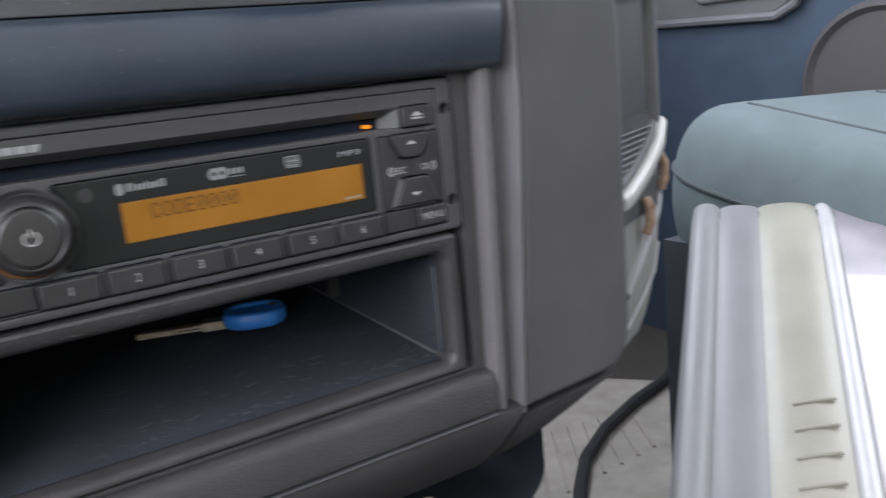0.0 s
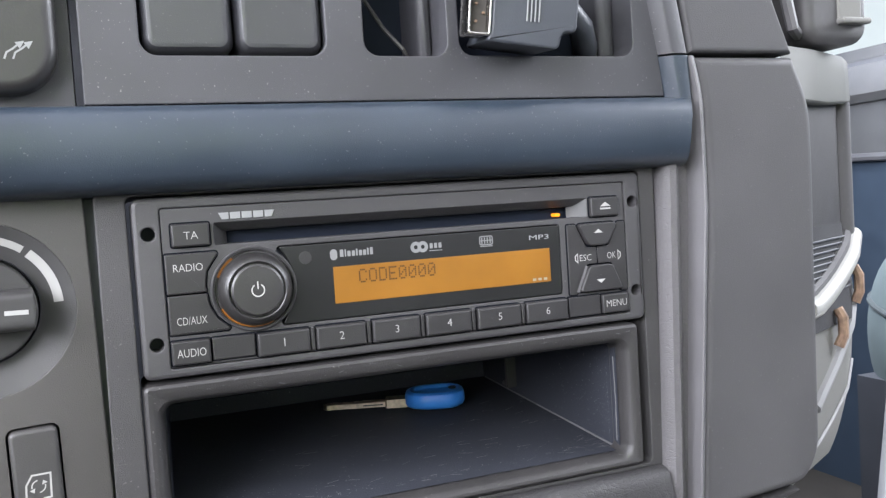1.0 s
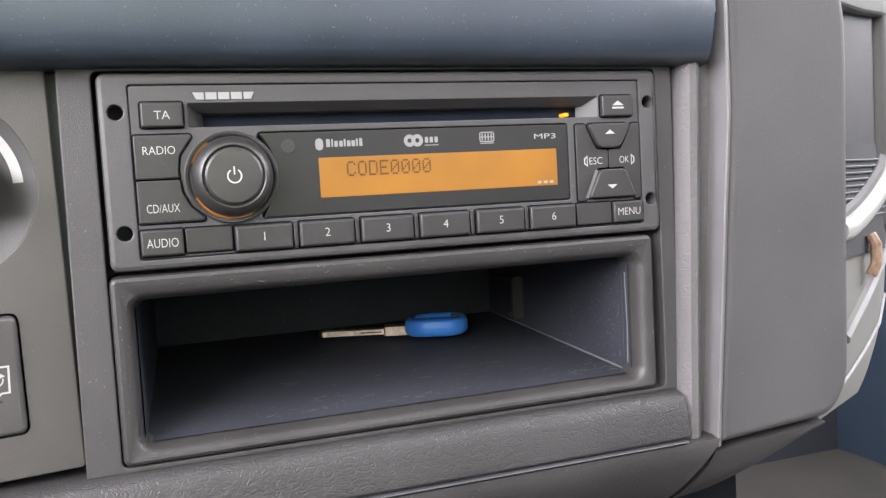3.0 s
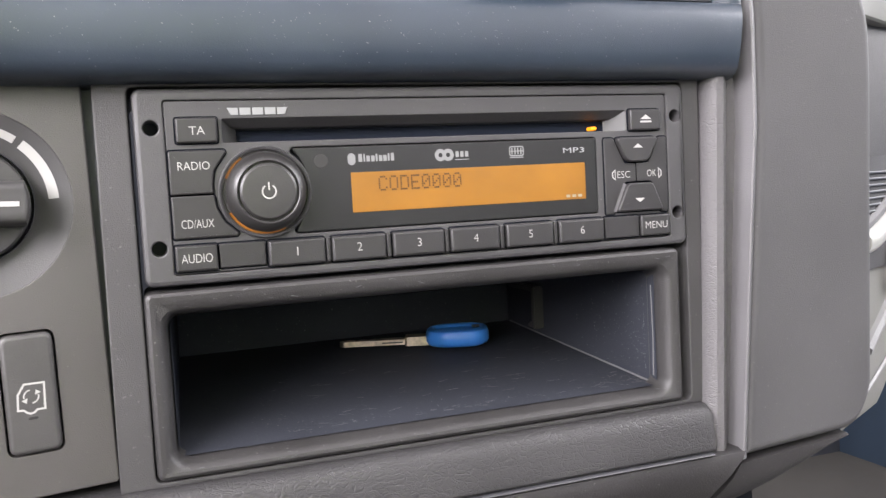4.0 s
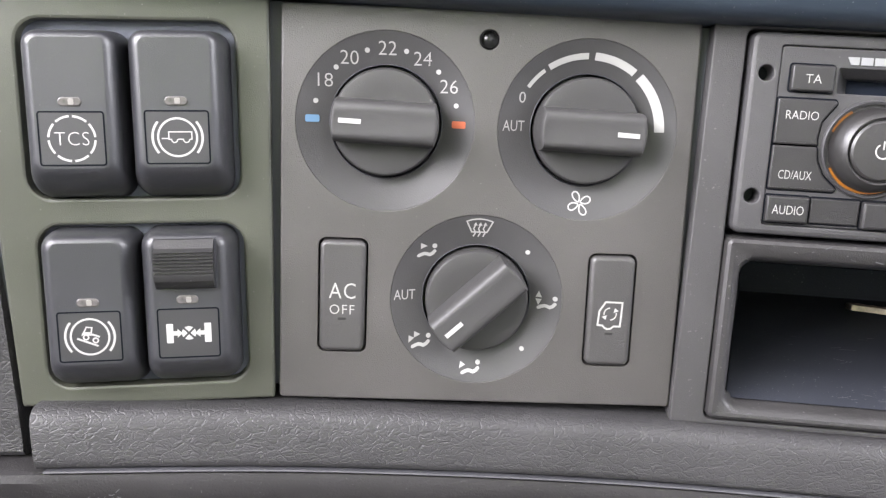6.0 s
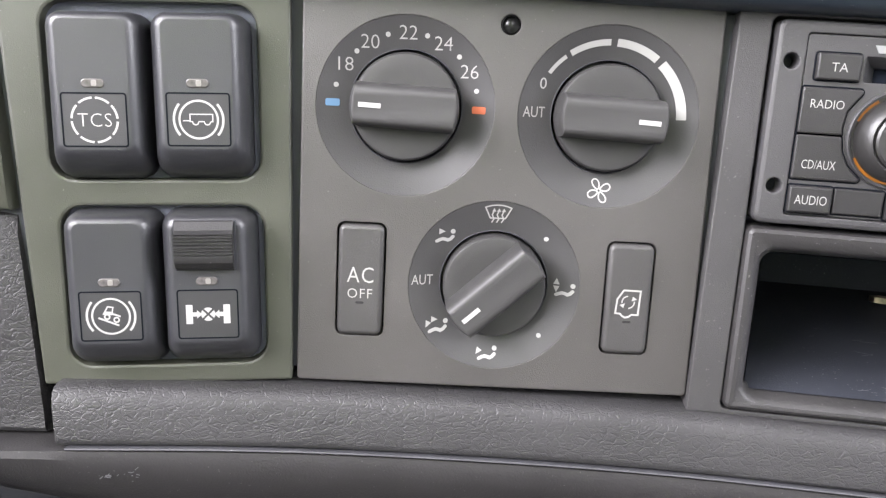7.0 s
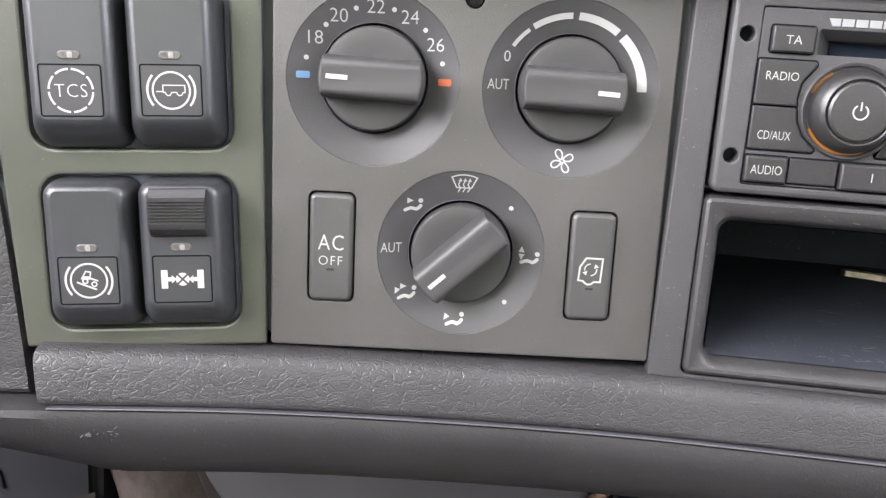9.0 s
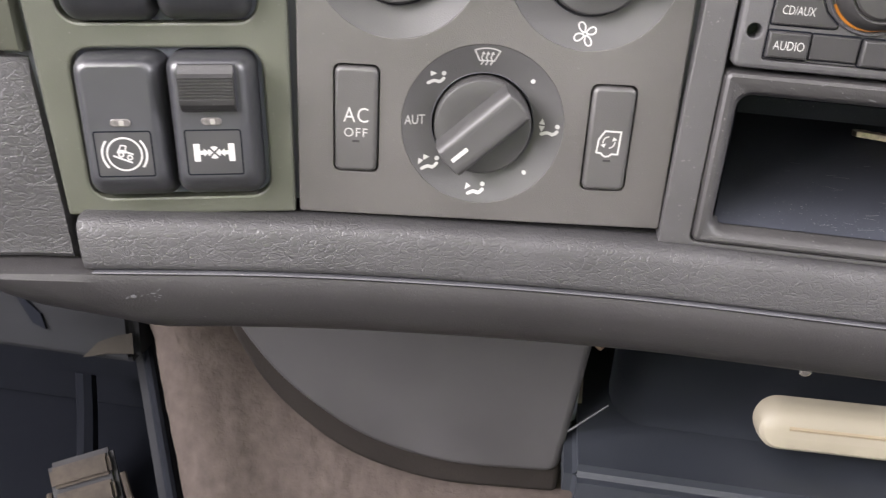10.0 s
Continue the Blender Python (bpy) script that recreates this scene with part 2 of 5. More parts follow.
def loft(bm, rings, cap_start=False, cap_end=True, closed=True):
    rows = [[bm.verts.new(v) for v in ring] for ring in rings]
    for a, b in zip(rows, rows[1:]):
        m = len(a)
        for i in range(m if closed else m - 1):
            j = (i + 1) % m
            try:
                bm.faces.new((a[i], a[j], b[j], b[i]))
            except ValueError:
                pass
    if cap_start:
        bm.faces.new(rows[0])
    if cap_end:
        bm.faces.new(list(reversed(rows[-1])))
    return rows


def solid(outline, back, front, bevel=0.0006, steps=3, bm=None, cap_start=False):
    """A prism with a rounded front edge."""
    bm = bm or bmesh.new()
    levels = [(0.0, back)]
    for k in range(steps + 1):
        a = math.pi / 2 * k / steps
        levels.append((bevel * (1 - math.cos(a)), front + bevel * (1 - math.sin(a))))
    levels.append((bevel + 0.00012, front))
    loft(bm, [[(x, y, z) for x, z in outline(i)] for i, y in levels], cap_start=cap_start)
    return bm


def plate(outer, holes, front, back, bevel=0.0006, hole_back=None, hole_bevel=None):
    """A sheet with real openings through it; its front edges are rounded."""
    bm = bmesh.new()
    edges = []
    for k, (shape, sign) in enumerate([(outer, 1)] + [(h, -1) for h in holes]):
        deep = back if k == 0 or hole_back is None else hole_back
        edge = bevel if k == 0 or hole_bevel is None else hole_bevel
        rings = [[(x, front, z) for x, z in shape(sign * (edge + 0.00015))], [(x, front, z) for x, z in shape(sign * edge)], [(x, front + edge * 0.35, z) for x, z in shape(sign * edge * 0.3)],
                 [(x, front + edge, z) for x, z in shape(0)], [(x, deep, z) for x, z in shape(0)]]
        rows = loft(bm, rings, cap_end=False)
        ring = rows[0]
        for i in range(len(ring)):
            edges.append(bm.edges.get((ring[i], ring[(i + 1) % len(ring)])))
    bmesh.ops.triangle_fill(bm, edges=edges, use_beauty=True, normal=(0, -1, 0))
    return bm


def stroke(bm, pts, width, closed=False, y=0.0):
    """A flat printed line."""
    m = len(pts)
    left, right = [], []
    for i in range(m):
        p = Vector(pts[i])
        a = Vector(pts[i - 1]) if (i or closed) else p
        b = Vector(pts[(i + 1) % m]) if (i < m - 1 or closed) else p
        d0, d1 = (p - a), (b - p)
        if d0.length < 1e-9:
            d0 = d1
        if d1.length < 1e-9:
            d1 = d0
        n0, n1 = Vector((-d0.y, d0.x)).normalized(), Vector((-d1.y, d1.x)).normalized()
        h = n0 + n1
        h = h / max(h.dot(h) / 2, 0.5) if h.length > 1e-6 else n0
        left.append(bm.verts.new((p.x + h.x * width / 2, y, p.y + h.y * width / 2)))
        right.append(bm.verts.new((p.x - h.x * width / 2, y, p.y - h.y * width / 2)))
    for i in range(m if closed else m - 1):
        j = (i + 1) % m
        bm.faces.new((left[i], right[i], right[j], left[j]))
    return bm


def patch(bm, pts, y=0.0):
    """A flat printed shape."""
    bm.faces.new([bm.verts.new((x, y, z)) for x, z in reversed(pts)])
    return bm


def arc(cx, cz, r, a0, a1, n=16):
    return [(cx + r * math.cos(radians(a0 + (a1 - a0) * k / n)), cz + r * math.sin(radians(a0 + (a1 - a0) * k / n))) for k in range(n + 1)]


def box(bm, x0, x1, y0, y1, z0, z1):
    v = [bm.verts.new((x, y, z)) for x in (x0, x1) for y in (y0, y1) for z in (z0, z1)]
    for f in ((0, 1, 3, 2), (4, 6, 7, 5), (0, 4, 5, 1), (2, 3, 7, 6), (0, 2, 6, 4), (1, 5, 7, 3)):
        bm.faces.new([v[i] for i in f])
    return bm


def tube(bm, pts, r, n=10):
    """A round bar along a line of points."""
    pts = [Vector(p) for p in pts]
    rings = []
    for i, p in enumerate(pts):
        d = (pts[min(i + 1, len(pts) - 1)] - pts[max(i - 1, 0)]).normalized()
        u = d.orthogonal().normalized() if i == 0 else (side - d * side.dot(d)).normalized()
        side = u
        w = d.cross(u)
        rings.append([p + (u * math.cos(2 * math.pi * k / n) + w * math.sin(2 * math.pi * k / n)) * r for k in range(n)])
    loft(bm, rings, cap_start=True)
    return bm


def thick(bm, t):
    bmesh.ops.solidify(bm, geom=bm.faces[:], thickness=t)
    return bm


def finish(name, bm, mat, flat=False, angle=32):
    bmesh.ops.remove_doubles(bm, verts=bm.verts, dist=1e-7)
    if not flat:
        bmesh.ops.recalc_face_normals(bm, faces=bm.faces)
    me = bpy.data.meshes.new(name)
    bm.to_mesh(me)
    bm.free()
    me.materials.append(mat)
    if not flat:
        me.polygons.foreach_set("use_smooth", [True] * len(me.polygons))
        me.set_sharp_from_angle(angle=radians(angle))
    return me


def part(name, bm, mat, parent, label="", flat=False, place=None, angle=32):
    ob = new(name, finish(name, bm, mat, flat, angle))
    ob.parent = parent
    if place is not None:
        ob.matrix_basis = place
    return tagged(ob, label)


def thing(name, label, category, place=None, group="", kind=""):
    ob = new(name)
    ob.empty_display_size = 0.01
    if place is not None:
        ob.matrix_basis = place
    return tagged(ob, label, category, group, kind)


def single(name, bm, mat, label, category, place=None, group="", kind="", flat=False):
    ob = new(name, finish(name, bm, mat, flat))
    if place is not None:
        ob.matrix_basis = place
    return tagged(ob, label, category, group, kind)


def lettering(text, x, z, cap, y, parent, mat, width=None, name="lettering", drape=None, bold=0.0, space=1.0):
    """Printed characters, centred at (x, z), with capitals of height cap."""
    cu = bpy.data.curves.new("text", "FONT")
    cu.body, cu.size, cu.align_x, cu.resolution_u, cu.offset, cu.space_character = text, 1.0, "CENTER", 3, bold, space
    tmp = new("text", cu)
    me = bpy.data.meshes.new_from_object(tmp.evaluated_get(bpy.context.evaluated_depsgraph_get()))
    bpy.data.objects.remove(tmp)
    bpy.data.curves.remove(cu)
    co = np.empty(len(me.vertices) * 3)
    me.vertices.foreach_get("co", co)
    co = co.reshape(-1, 3)
    lo, hi = co.min(0), co.max(0)
    k = cap / (hi[1] - lo[1])
    kx = width / (hi[0] - lo[0]) if width else k
    for v, c in zip(me.vertices, co):
        px, pz = x + (c[0] - (lo[0] + hi[0]) / 2) * kx, z + (c[1] - (lo[1] + hi[1]) / 2) * k
        v.co = (px, y if drape is None else drape(px, pz), pz)
    me.name = name
    me.materials.clear()
    me.materials.append(mat)
    ob = new(name, me)
    ob.parent = parent
    return ob


def islands(bm):
    """The loose pieces of a printed symbol, each as a mesh of its own."""
    out, seen = [], set()
    for f in bm.faces:
        if f in seen:
            continue
        todo, group = [f], []
        seen.add(f)
        while todo:
            g = todo.pop()
            group.append(g)
            for e in g.edges:
                for h in e.link_faces:
                    if h not in seen:
                        seen.add(h)
                        todo.append(h)
        piece, made = bmesh.new(), {}
        for g in group:
            for v in g.verts:
                if v not in made:
                    made[v] = piece.verts.new(v.co)
            piece.faces.new([made[v] for v in g.verts])
        out.append(piece)
    bm.free()
    return out


def draped(bm, height):
    for v in bm.verts:
        v.co.y += height(v.co.x, v.co.z)
    return bm


# ---- the lie of the dashboard: it bends towards the driver on the left ----
BEND = [(-0.62, -0.215), (-0.50, -0.140), (-0.40, -0.078), (-0.34, -0.0465), (-0.295, -0.0310), (-0.217, -0.0110), (-0.160, -0.0025), (-0.115, 0.002), (-0.09, 0.003), (0.14, 0.003)]


def bend(x):
    for (x0, y0), (x1, y1) in zip(BEND, BEND[1:]):
        if x <= x1:
            u = max(0.0, (x - x0) / (x1 - x0))
            return y0 + (y1 - y0) * u
    return BEND[-1][1]


def bend_smooth(x):
    return sum(bend(x + d * 0.006) for d in range(-4, 5)) / 9


def swept(section, x0, x1, steps=48, lean0=0.0, lean1=0.0, lift=None):
    """A bar along the bend; section gives (y, z) pairs from back to back, lean slants its ends."""
    bm = bmesh.new()
    rings = []
    zm = sum(z for _, z in section) / len(section)
    for k in range(steps + 1):
        x = x0 + (x1 - x0) * k / steps
        lean = lean0 if k == 0 else lean1 if k == steps else 0
        rings.append([(x + lean * (z - zm), bend_smooth(x) + y, lift(x, z) if lift else z) for y, z in section])
    loft(bm, rings, cap_start=True, cap_end=True, closed=True)
    return bm


CLIMATE = pose(-0.115, 0.0035, 1.0, 0, -1.0, 7)
SWITCHES = pose(-0.217, -0.0105, 1.0, 0, -3.0, 14)
RADIO_AT = pose(0, 0, 1.0)

dash = thing("dashboard", "dark grey moulded truck dashboard with a blue trim band", "dashboard", kind="structure")

# upper panel with two blind switches, an empty slot and the slot of the diagnostic plug
H_BLIND = rounded(-0.0835, 0.0702, -0.0270, 0.125, 0.005)
H_SLOT = rounded(-0.0142, 0.0703, 0.0150, 0.125, 0.005)
H_PLUG = rounded(0.0195, 0.0705, 0.0890, 0.125, 0.005)
upper = polygon([(-0.1000, 0.0556), (0.1020, 0.0556), (0.0925, 0.135), (-0.1000, 0.135)])
part("upper_panel", plate(upper, [H_BLIND, H_SLOT, H_PLUG], -0.0005, 0.006, 0.0005, 0.030), GREY, dash, place=RADIO_AT)
for hole, n in ((rounded(-0.0148, 0.0697, 0.0156, 0.126, 0.005), 0.032), (rounded(0.0189, 0.0699, 0.0896, 0.126, 0.005), 0.032)):
    part("slot_backing", solid(hole, n + 0.01, n, 0.0003), SLOTNAVY, dash, place=RADIO_AT)
# inner side walls of the slots catch the light
part("slot_lining", solid(polygon([(0.0092, 0.0705), (0.0148, 0.0705), (0.0148, 0.124), (0.0092, 0.124)]), 0.030, 0.012, 0.003), GREY, dash, place=RADIO_AT)
part("slot_lining", solid(polygon([(0.0812, 0.0706), (0.0888, 0.0706), (0.0888, 0.124), (0.0812, 0.124)]), 0.030, 0.010, 0.003), GREY, dash, place=RADIO_AT)

part("loose_wire", tube(bmesh.new(), [(-0.006, 0.026, 1.096), (0.000, 0.022, 1.084), (0.0055, 0.018, 1.076), (0.0085, 0.020, 1.0712)], 0.0008, 8), SURR, dash, "thin loose wire in the empty slot")

# upper left bay beside the switch panel, over the climate panel
part("upper_left_panel", swept([(0.012, 1.0556), (0.0005, 1.0556), (0.0, 1.060), (0.004, 1.135), (0.016, 1.135)], -0.42, -0.1025, 40), GREY, dash)

# blue trim band
BAND = [(0.020, 1.0290), (0.002, 1.0290), (-0.0045, 1.0292), (-0.0080, 1.0301), (-0.0102, 1.0317), (-0.0114, 1.0338), (-0.0122, 1.0370), (-0.0127, 1.0415), (-0.0127, 1.0455),
        (-0.0122, 1.0492), (-0.0110, 1.0520), (-0.0086, 1.0540), (-0.0045, 1.0551), (0.004, 1.0554), (0.020, 1.0554)]
band = swept(BAND, -0.55, 0.1066, 80, 0, 0.12)
for v in band.verts:
    if v.co.x > 0.1045:
        v.co.x += 0.42 * min(0.012, v.co.y + 0.0095)
part("trim_band", band, BLUE, dash, "dark blue satin trim band")
rnd = random.Random(21)
flecks = bmesh.new()
for k in range(260):
    x = rnd.uniform(-0.30, 0.105)
    if k < 170:
        z, out = 1.0546 + rnd.gauss(0, 0.0004), 0.0040
    else:
        z, out = rnd.uniform(1.036, 1.053), None
    if out is None:
        u = (z - 1.0430) / 0.0118
        out = 0.0127 - 0.0085 * abs(u) ** 2.4 * (1 if z > 1.043 else 0.9) + 0.0004
    q, a = rnd.uniform(0.00008, 0.00028), rnd.uniform(0, 3.14)
    y = bend_smooth(x) - out
    dx, dz = math.cos(a) * q, math.sin(a) * q * 0.6
    flecks.faces.new([flecks.verts.new(p) for p in ((x - dx, y, z - dz), (x + dz, y, z - dx * 0.4), (x + dx, y, z + dz))])
part("dust", flecks, DUSTY, dash, "specks of pale dust on the trim band", flat=True)["kind"] = "stuff"


def raised_edge(z0, z1, left0, left1, right0, right1):
    """An upright rib beside the upper panel with a slanted left flank."""
    bm = bmesh.new()
    rings = []
    for k in range(9):
        u = k / 8
        a, b = left0 + (left1 - left0) * u, right0 + (right1 - right0) * u
        rings.append([(a - 0.0006, 0.012, z0 + (z1 - z0) * u)] + [(x, y, z0 + (z1 - z0) * u) for x, y in (
            (a - 0.0004, 0.0004), (a, -0.0006), (a + 0.0031, -0.0040), (a + 0.0038, -0.0045), (a + 0.0046, -0.0047), (b - 0.0014, -0.0047), (b - 0.0004, -0.0043), (b, -0.0034), (b, 0.012))])
    loft(bm, rings, cap_start=True)
    return bm


part("trim_end", raised_edge(0.0470, 0.0702, 0.1040, 0.1000, 0.1120, 0.1108), BLUE, dash, place=RADIO_AT)
part("upper_edge", raised_edge(0.0710, 0.135, 0.0998, 0.0878, 0.1104, 0.0992), GREY, dash, place=RADIO_AT)

# surround of radio and tray
SURROUND = polygon([(-0.1008, -0.0850), (0.0955, -0.0850), (0.0968, 0.0300), (-0.1000, 0.0300)])
part("radio_surround", plate(SURROUND, [rounded(-0.0912, -0.0834, 0.0900, 0.0284, 0.002)], 0.0020, 0.02, 0.0005, 0.06), SURR, dash, place=RADIO_AT)
# leather-grained upright bead between the radio and the side column
bead = bmesh.new()
rings = []
for k in range(25):
    z = 0.895 + (1.0300 - 0.895) * k / 24
    u = k / 24
    cx = 0.0982 + 0.0046 * u
    rings.append([(cx + dx, dy, z) for dx, dy in ((-0.0045, 0.02), (-0.0045, 0.002), (-0.0038, -0.0012), (-0.0020, -0.0032), (0.0005, -0.0036), (0.0028, -0.0020), (0.0045, 0.001), (0.0060, 0.0022), (0.0190, 0.0025), (0.0190, 0.02))])
loft(bead, rings, cap_start=True)
part("upright_bead", bead, BEAD, dash)

# side column
COL = polygon(soften([(0.1074, -0.1058), (0.1600, -0.1025), (0.1680, -0.090), (0.1705, 0.030), (0.1700, 0.0520), (0.1618, 0.0700), (0.1132, 0.0700), (0.1167, 0.052), (0.1167, 0.012), (0.1129, -0.036)], [0, 0.012, 0.012, 0.02, 0.012, 0, 0, 0.012, 0.02, 0.02], 6))
ce = bmesh.new()
rings = []
for k in range(31):
    z = -0.1060 + 0.1760 * k / 30
    u = k / 30
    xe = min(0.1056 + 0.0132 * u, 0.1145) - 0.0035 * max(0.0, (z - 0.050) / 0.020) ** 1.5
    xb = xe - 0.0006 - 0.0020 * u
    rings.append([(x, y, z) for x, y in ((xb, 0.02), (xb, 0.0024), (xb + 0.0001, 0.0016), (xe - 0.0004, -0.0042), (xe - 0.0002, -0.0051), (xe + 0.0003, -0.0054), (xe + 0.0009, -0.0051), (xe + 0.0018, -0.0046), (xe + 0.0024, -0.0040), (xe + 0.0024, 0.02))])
loft(ce, rings, cap_start=True)
# the highlight along this edge is put into its paler colour
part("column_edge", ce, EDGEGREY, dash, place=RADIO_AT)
part("side_column", solid(COL, 0.03, -0.0045, 0.0038, 6), COLUMN, dash, place=RADIO_AT)
COLTOP = polygon([(0.1117, 0.0712), (0.1612, 0.0712), (0.1330, 0.1400), (0.1020, 0.1400)])
part("side_column_top", solid(COLTOP, 0.03, -0.0045, 0.0022, 5), COLUMN, dash, place=RADIO_AT)

# lower leather-grained band and the fascia below it
LOWBAND = [(0.020, 0.9152), (0.0010, 0.9152), (-0.0022, 0.9150), (-0.0042, 0.9143), (-0.0056, 0.9131), (-0.0065, 0.9115), (-0.0071, 0.9095), (-0.0076, 0.9070),
           (-0.0081, 0.9040), (-0.0085, 0.9010), (-0.0085, 0.8998), (-0.0080, 0.8990), (-0.0070, 0.8986), (0.002, 0.8985), (0.020, 0.8985)]
part("lower_band", swept(LOWBAND, -0.2775, 0.0940, 72, -0.20, 0.0), SOFT, dash, "grey leather-grained lower band")
LOWEND = [(0.020, 0.9620), (0.0068, 0.9620), (0.0045, 0.961), (0.0032, 0.9560), (0.0020, 0.9100), (0.0018, 0.9040), (0.0014, 0.9003), (0.0022, 0.8990), (0.005, 0.8985), (0.020, 0.8985)]
LEFTFACE = [(0.020, 1.0284), (0.0035, 1.0284), (0.0024, 1.0278), (0.0020, 1.0268), (0.0020, 0.9645), (0.0026, 0.9634), (0.0035, 0.9630), (0.020, 0.9630)]
part("left_panel", swept(LEFTFACE, -0.46, -0.2950, 24, 0, -0.10), GREENSHEENPANEL, dash)
part("joint_backing", swept([(0.024, 1.0290), (0.016, 1.0290), (0.016, 0.8990), (0.024, 0.8990)], -0.46, -0.10, 40), BLACK, dash)
part("lower_band_end", swept(LOWEND, -0.46, -0.2872, 20, 0, -0.14), SOFT, dash)
for x0, x1 in ((-0.2985, -0.2850), (-0.2225, -0.2120), (-0.1050, -0.0995)):
    part("joint_filler", swept([(0.014, 1.0286), (0.0062, 1.0286), (0.0062, 0.9190), (0.014, 0.9190)], x0, x1, 6), BLACK, dash)
FASCIA = [(0.040, 0.8980), (-0.006, 0.8980), (-0.0085, 0.8970), (-0.0094, 0.8945), (-0.0085, 0.8890), (-0.0055, 0.8815), (-0.001, 0.8755), (0.004, 0.8720), (0.010, 0.8705), (0.040, 0.8705)]


def lifted(x, z):
    """The fascia's lower edge rises towards the steering column."""
    rise = max(0.0, -0.262 - x) * 0.28 + 36 * max(0.0, -0.294 - x) ** 2
    return z + min(rise, 0.0255) * max(0.0, (0.898 - z) / 0.027)


part("lower_fascia", swept(FASCIA, -0.46, 0.0960, 80, 0, 0.86, lift=lifted), LOWER, dash)
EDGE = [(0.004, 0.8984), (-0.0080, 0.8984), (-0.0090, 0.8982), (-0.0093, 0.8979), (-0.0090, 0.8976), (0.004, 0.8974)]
part("pale_edge", swept(EDGE, -0.274, 0.0930, 72), GREY, dash, "pale thin edge of the fascia")
rnd = random.Random(5)
for k in range(16):
    x0, z0 = -0.2630 + (0.0 if k < 8 else 0.0068) + rnd.gauss(0, 0.0014), 0.8905 + rnd.gauss(0, 0.0010)
    ln, an = rnd.uniform(0.0004, 0.0014), rnd.uniform(-0.3, 0.9)
    bm = stroke(bmesh.new(), [(x0, z0), (x0 + ln * math.cos(an), z0 + ln * math.sin(an))], rnd.uniform(0.00015, 0.00032))
    for v in bm.verts:
        v.co.y = bend_smooth(v.co.x) - 0.0097
    part("scuff", bm, SCUFFGLINT, dash, flat=True)
foot = bmesh.new()
rings = []
for k in range(31):
    u = k / 30
    p, q = (0.1062 + 0.0500 * u, -0.1080 + 0.0036 * u), (0.0890 + 0.0672 * u, -0.1290 + 0.0236 * u * u)
    ring = [(p[0], 0.05, p[1]), (p[0], -0.0020, p[1]), (p[0], -0.0032, p[1] - 0.0004)]
    for j in range(1, 9):
        a = math.pi / 2 * j / 8
        w = math.sin(a)
        ring.append((p[0] + (q[0] - p[0]) * w, -0.0036 + 0.020 * (1 - math.cos(a)), p[1] - 0.0006 + (q[1] - p[1]) * w))
    ring.append((q[0], 0.05, q[1]))
    rings.append(ring)
loft(foot, rings, cap_start=True)
part("column_foot", foot, LOWER, dash, place=RADIO_AT)

# ---- climate panel ----
climate = thing("climate_control_panel", "grey heater control panel with three rotary dials set in the dashboard", "control panel", CLIMATE)
DIALS = [(-0.0740, -0.0012, 0.0250), (-0.0172, -0.0015, 0.0254), (-0.0462, -0.0513, 0.0250)]
PUSH_KEYS = [(-0.0850, -0.0511), (-0.0072, -0.0532)]
C_OUT = rounded(-0.1030, -0.0822, 0.0128, 0.0302, 0.0012)
holes = [circle(x, z, r) for x, z, r in DIALS] + [rounded(x - 0.0071, z - 0.0169, x + 0.0071, z + 0.0169, 0.0023) for x, z in PUSH_KEYS] + [circle(-0.0460, 0.0224, 0.0028, 24)]
part("faceplate", plate(C_OUT, holes, 0.0, 0.02, 0.0005, 0.014, 0.00015), PANEL, climate)


def skirt_height(cx, cz, r):
    def height(x, z):
        d = math.hypot(x - cx, z - cz)
        u = (r - 0.0001 - d) / (r - 0.0159)
        return 0.0001 + 0.0034 * u - 0.00022
    return height


def grip_shape(r, half, turn):
    c, s = math.cos(radians(turn)), math.sin(radians(turn))

    def outline(inset=0.0):
        q = r - inset * 0.45
        a0 = math.asin((half - inset) / q)
        pts = [(q * math.cos(a), q * math.sin(a)) for a in np.linspace(-a0, a0, 9)] + [(-q * math.cos(a), q * math.sin(a)) for a in np.linspace(a0, -a0, 9)]
        return [(x * c - z * s, x * s + z * c) for x, z in pts]
    return outline


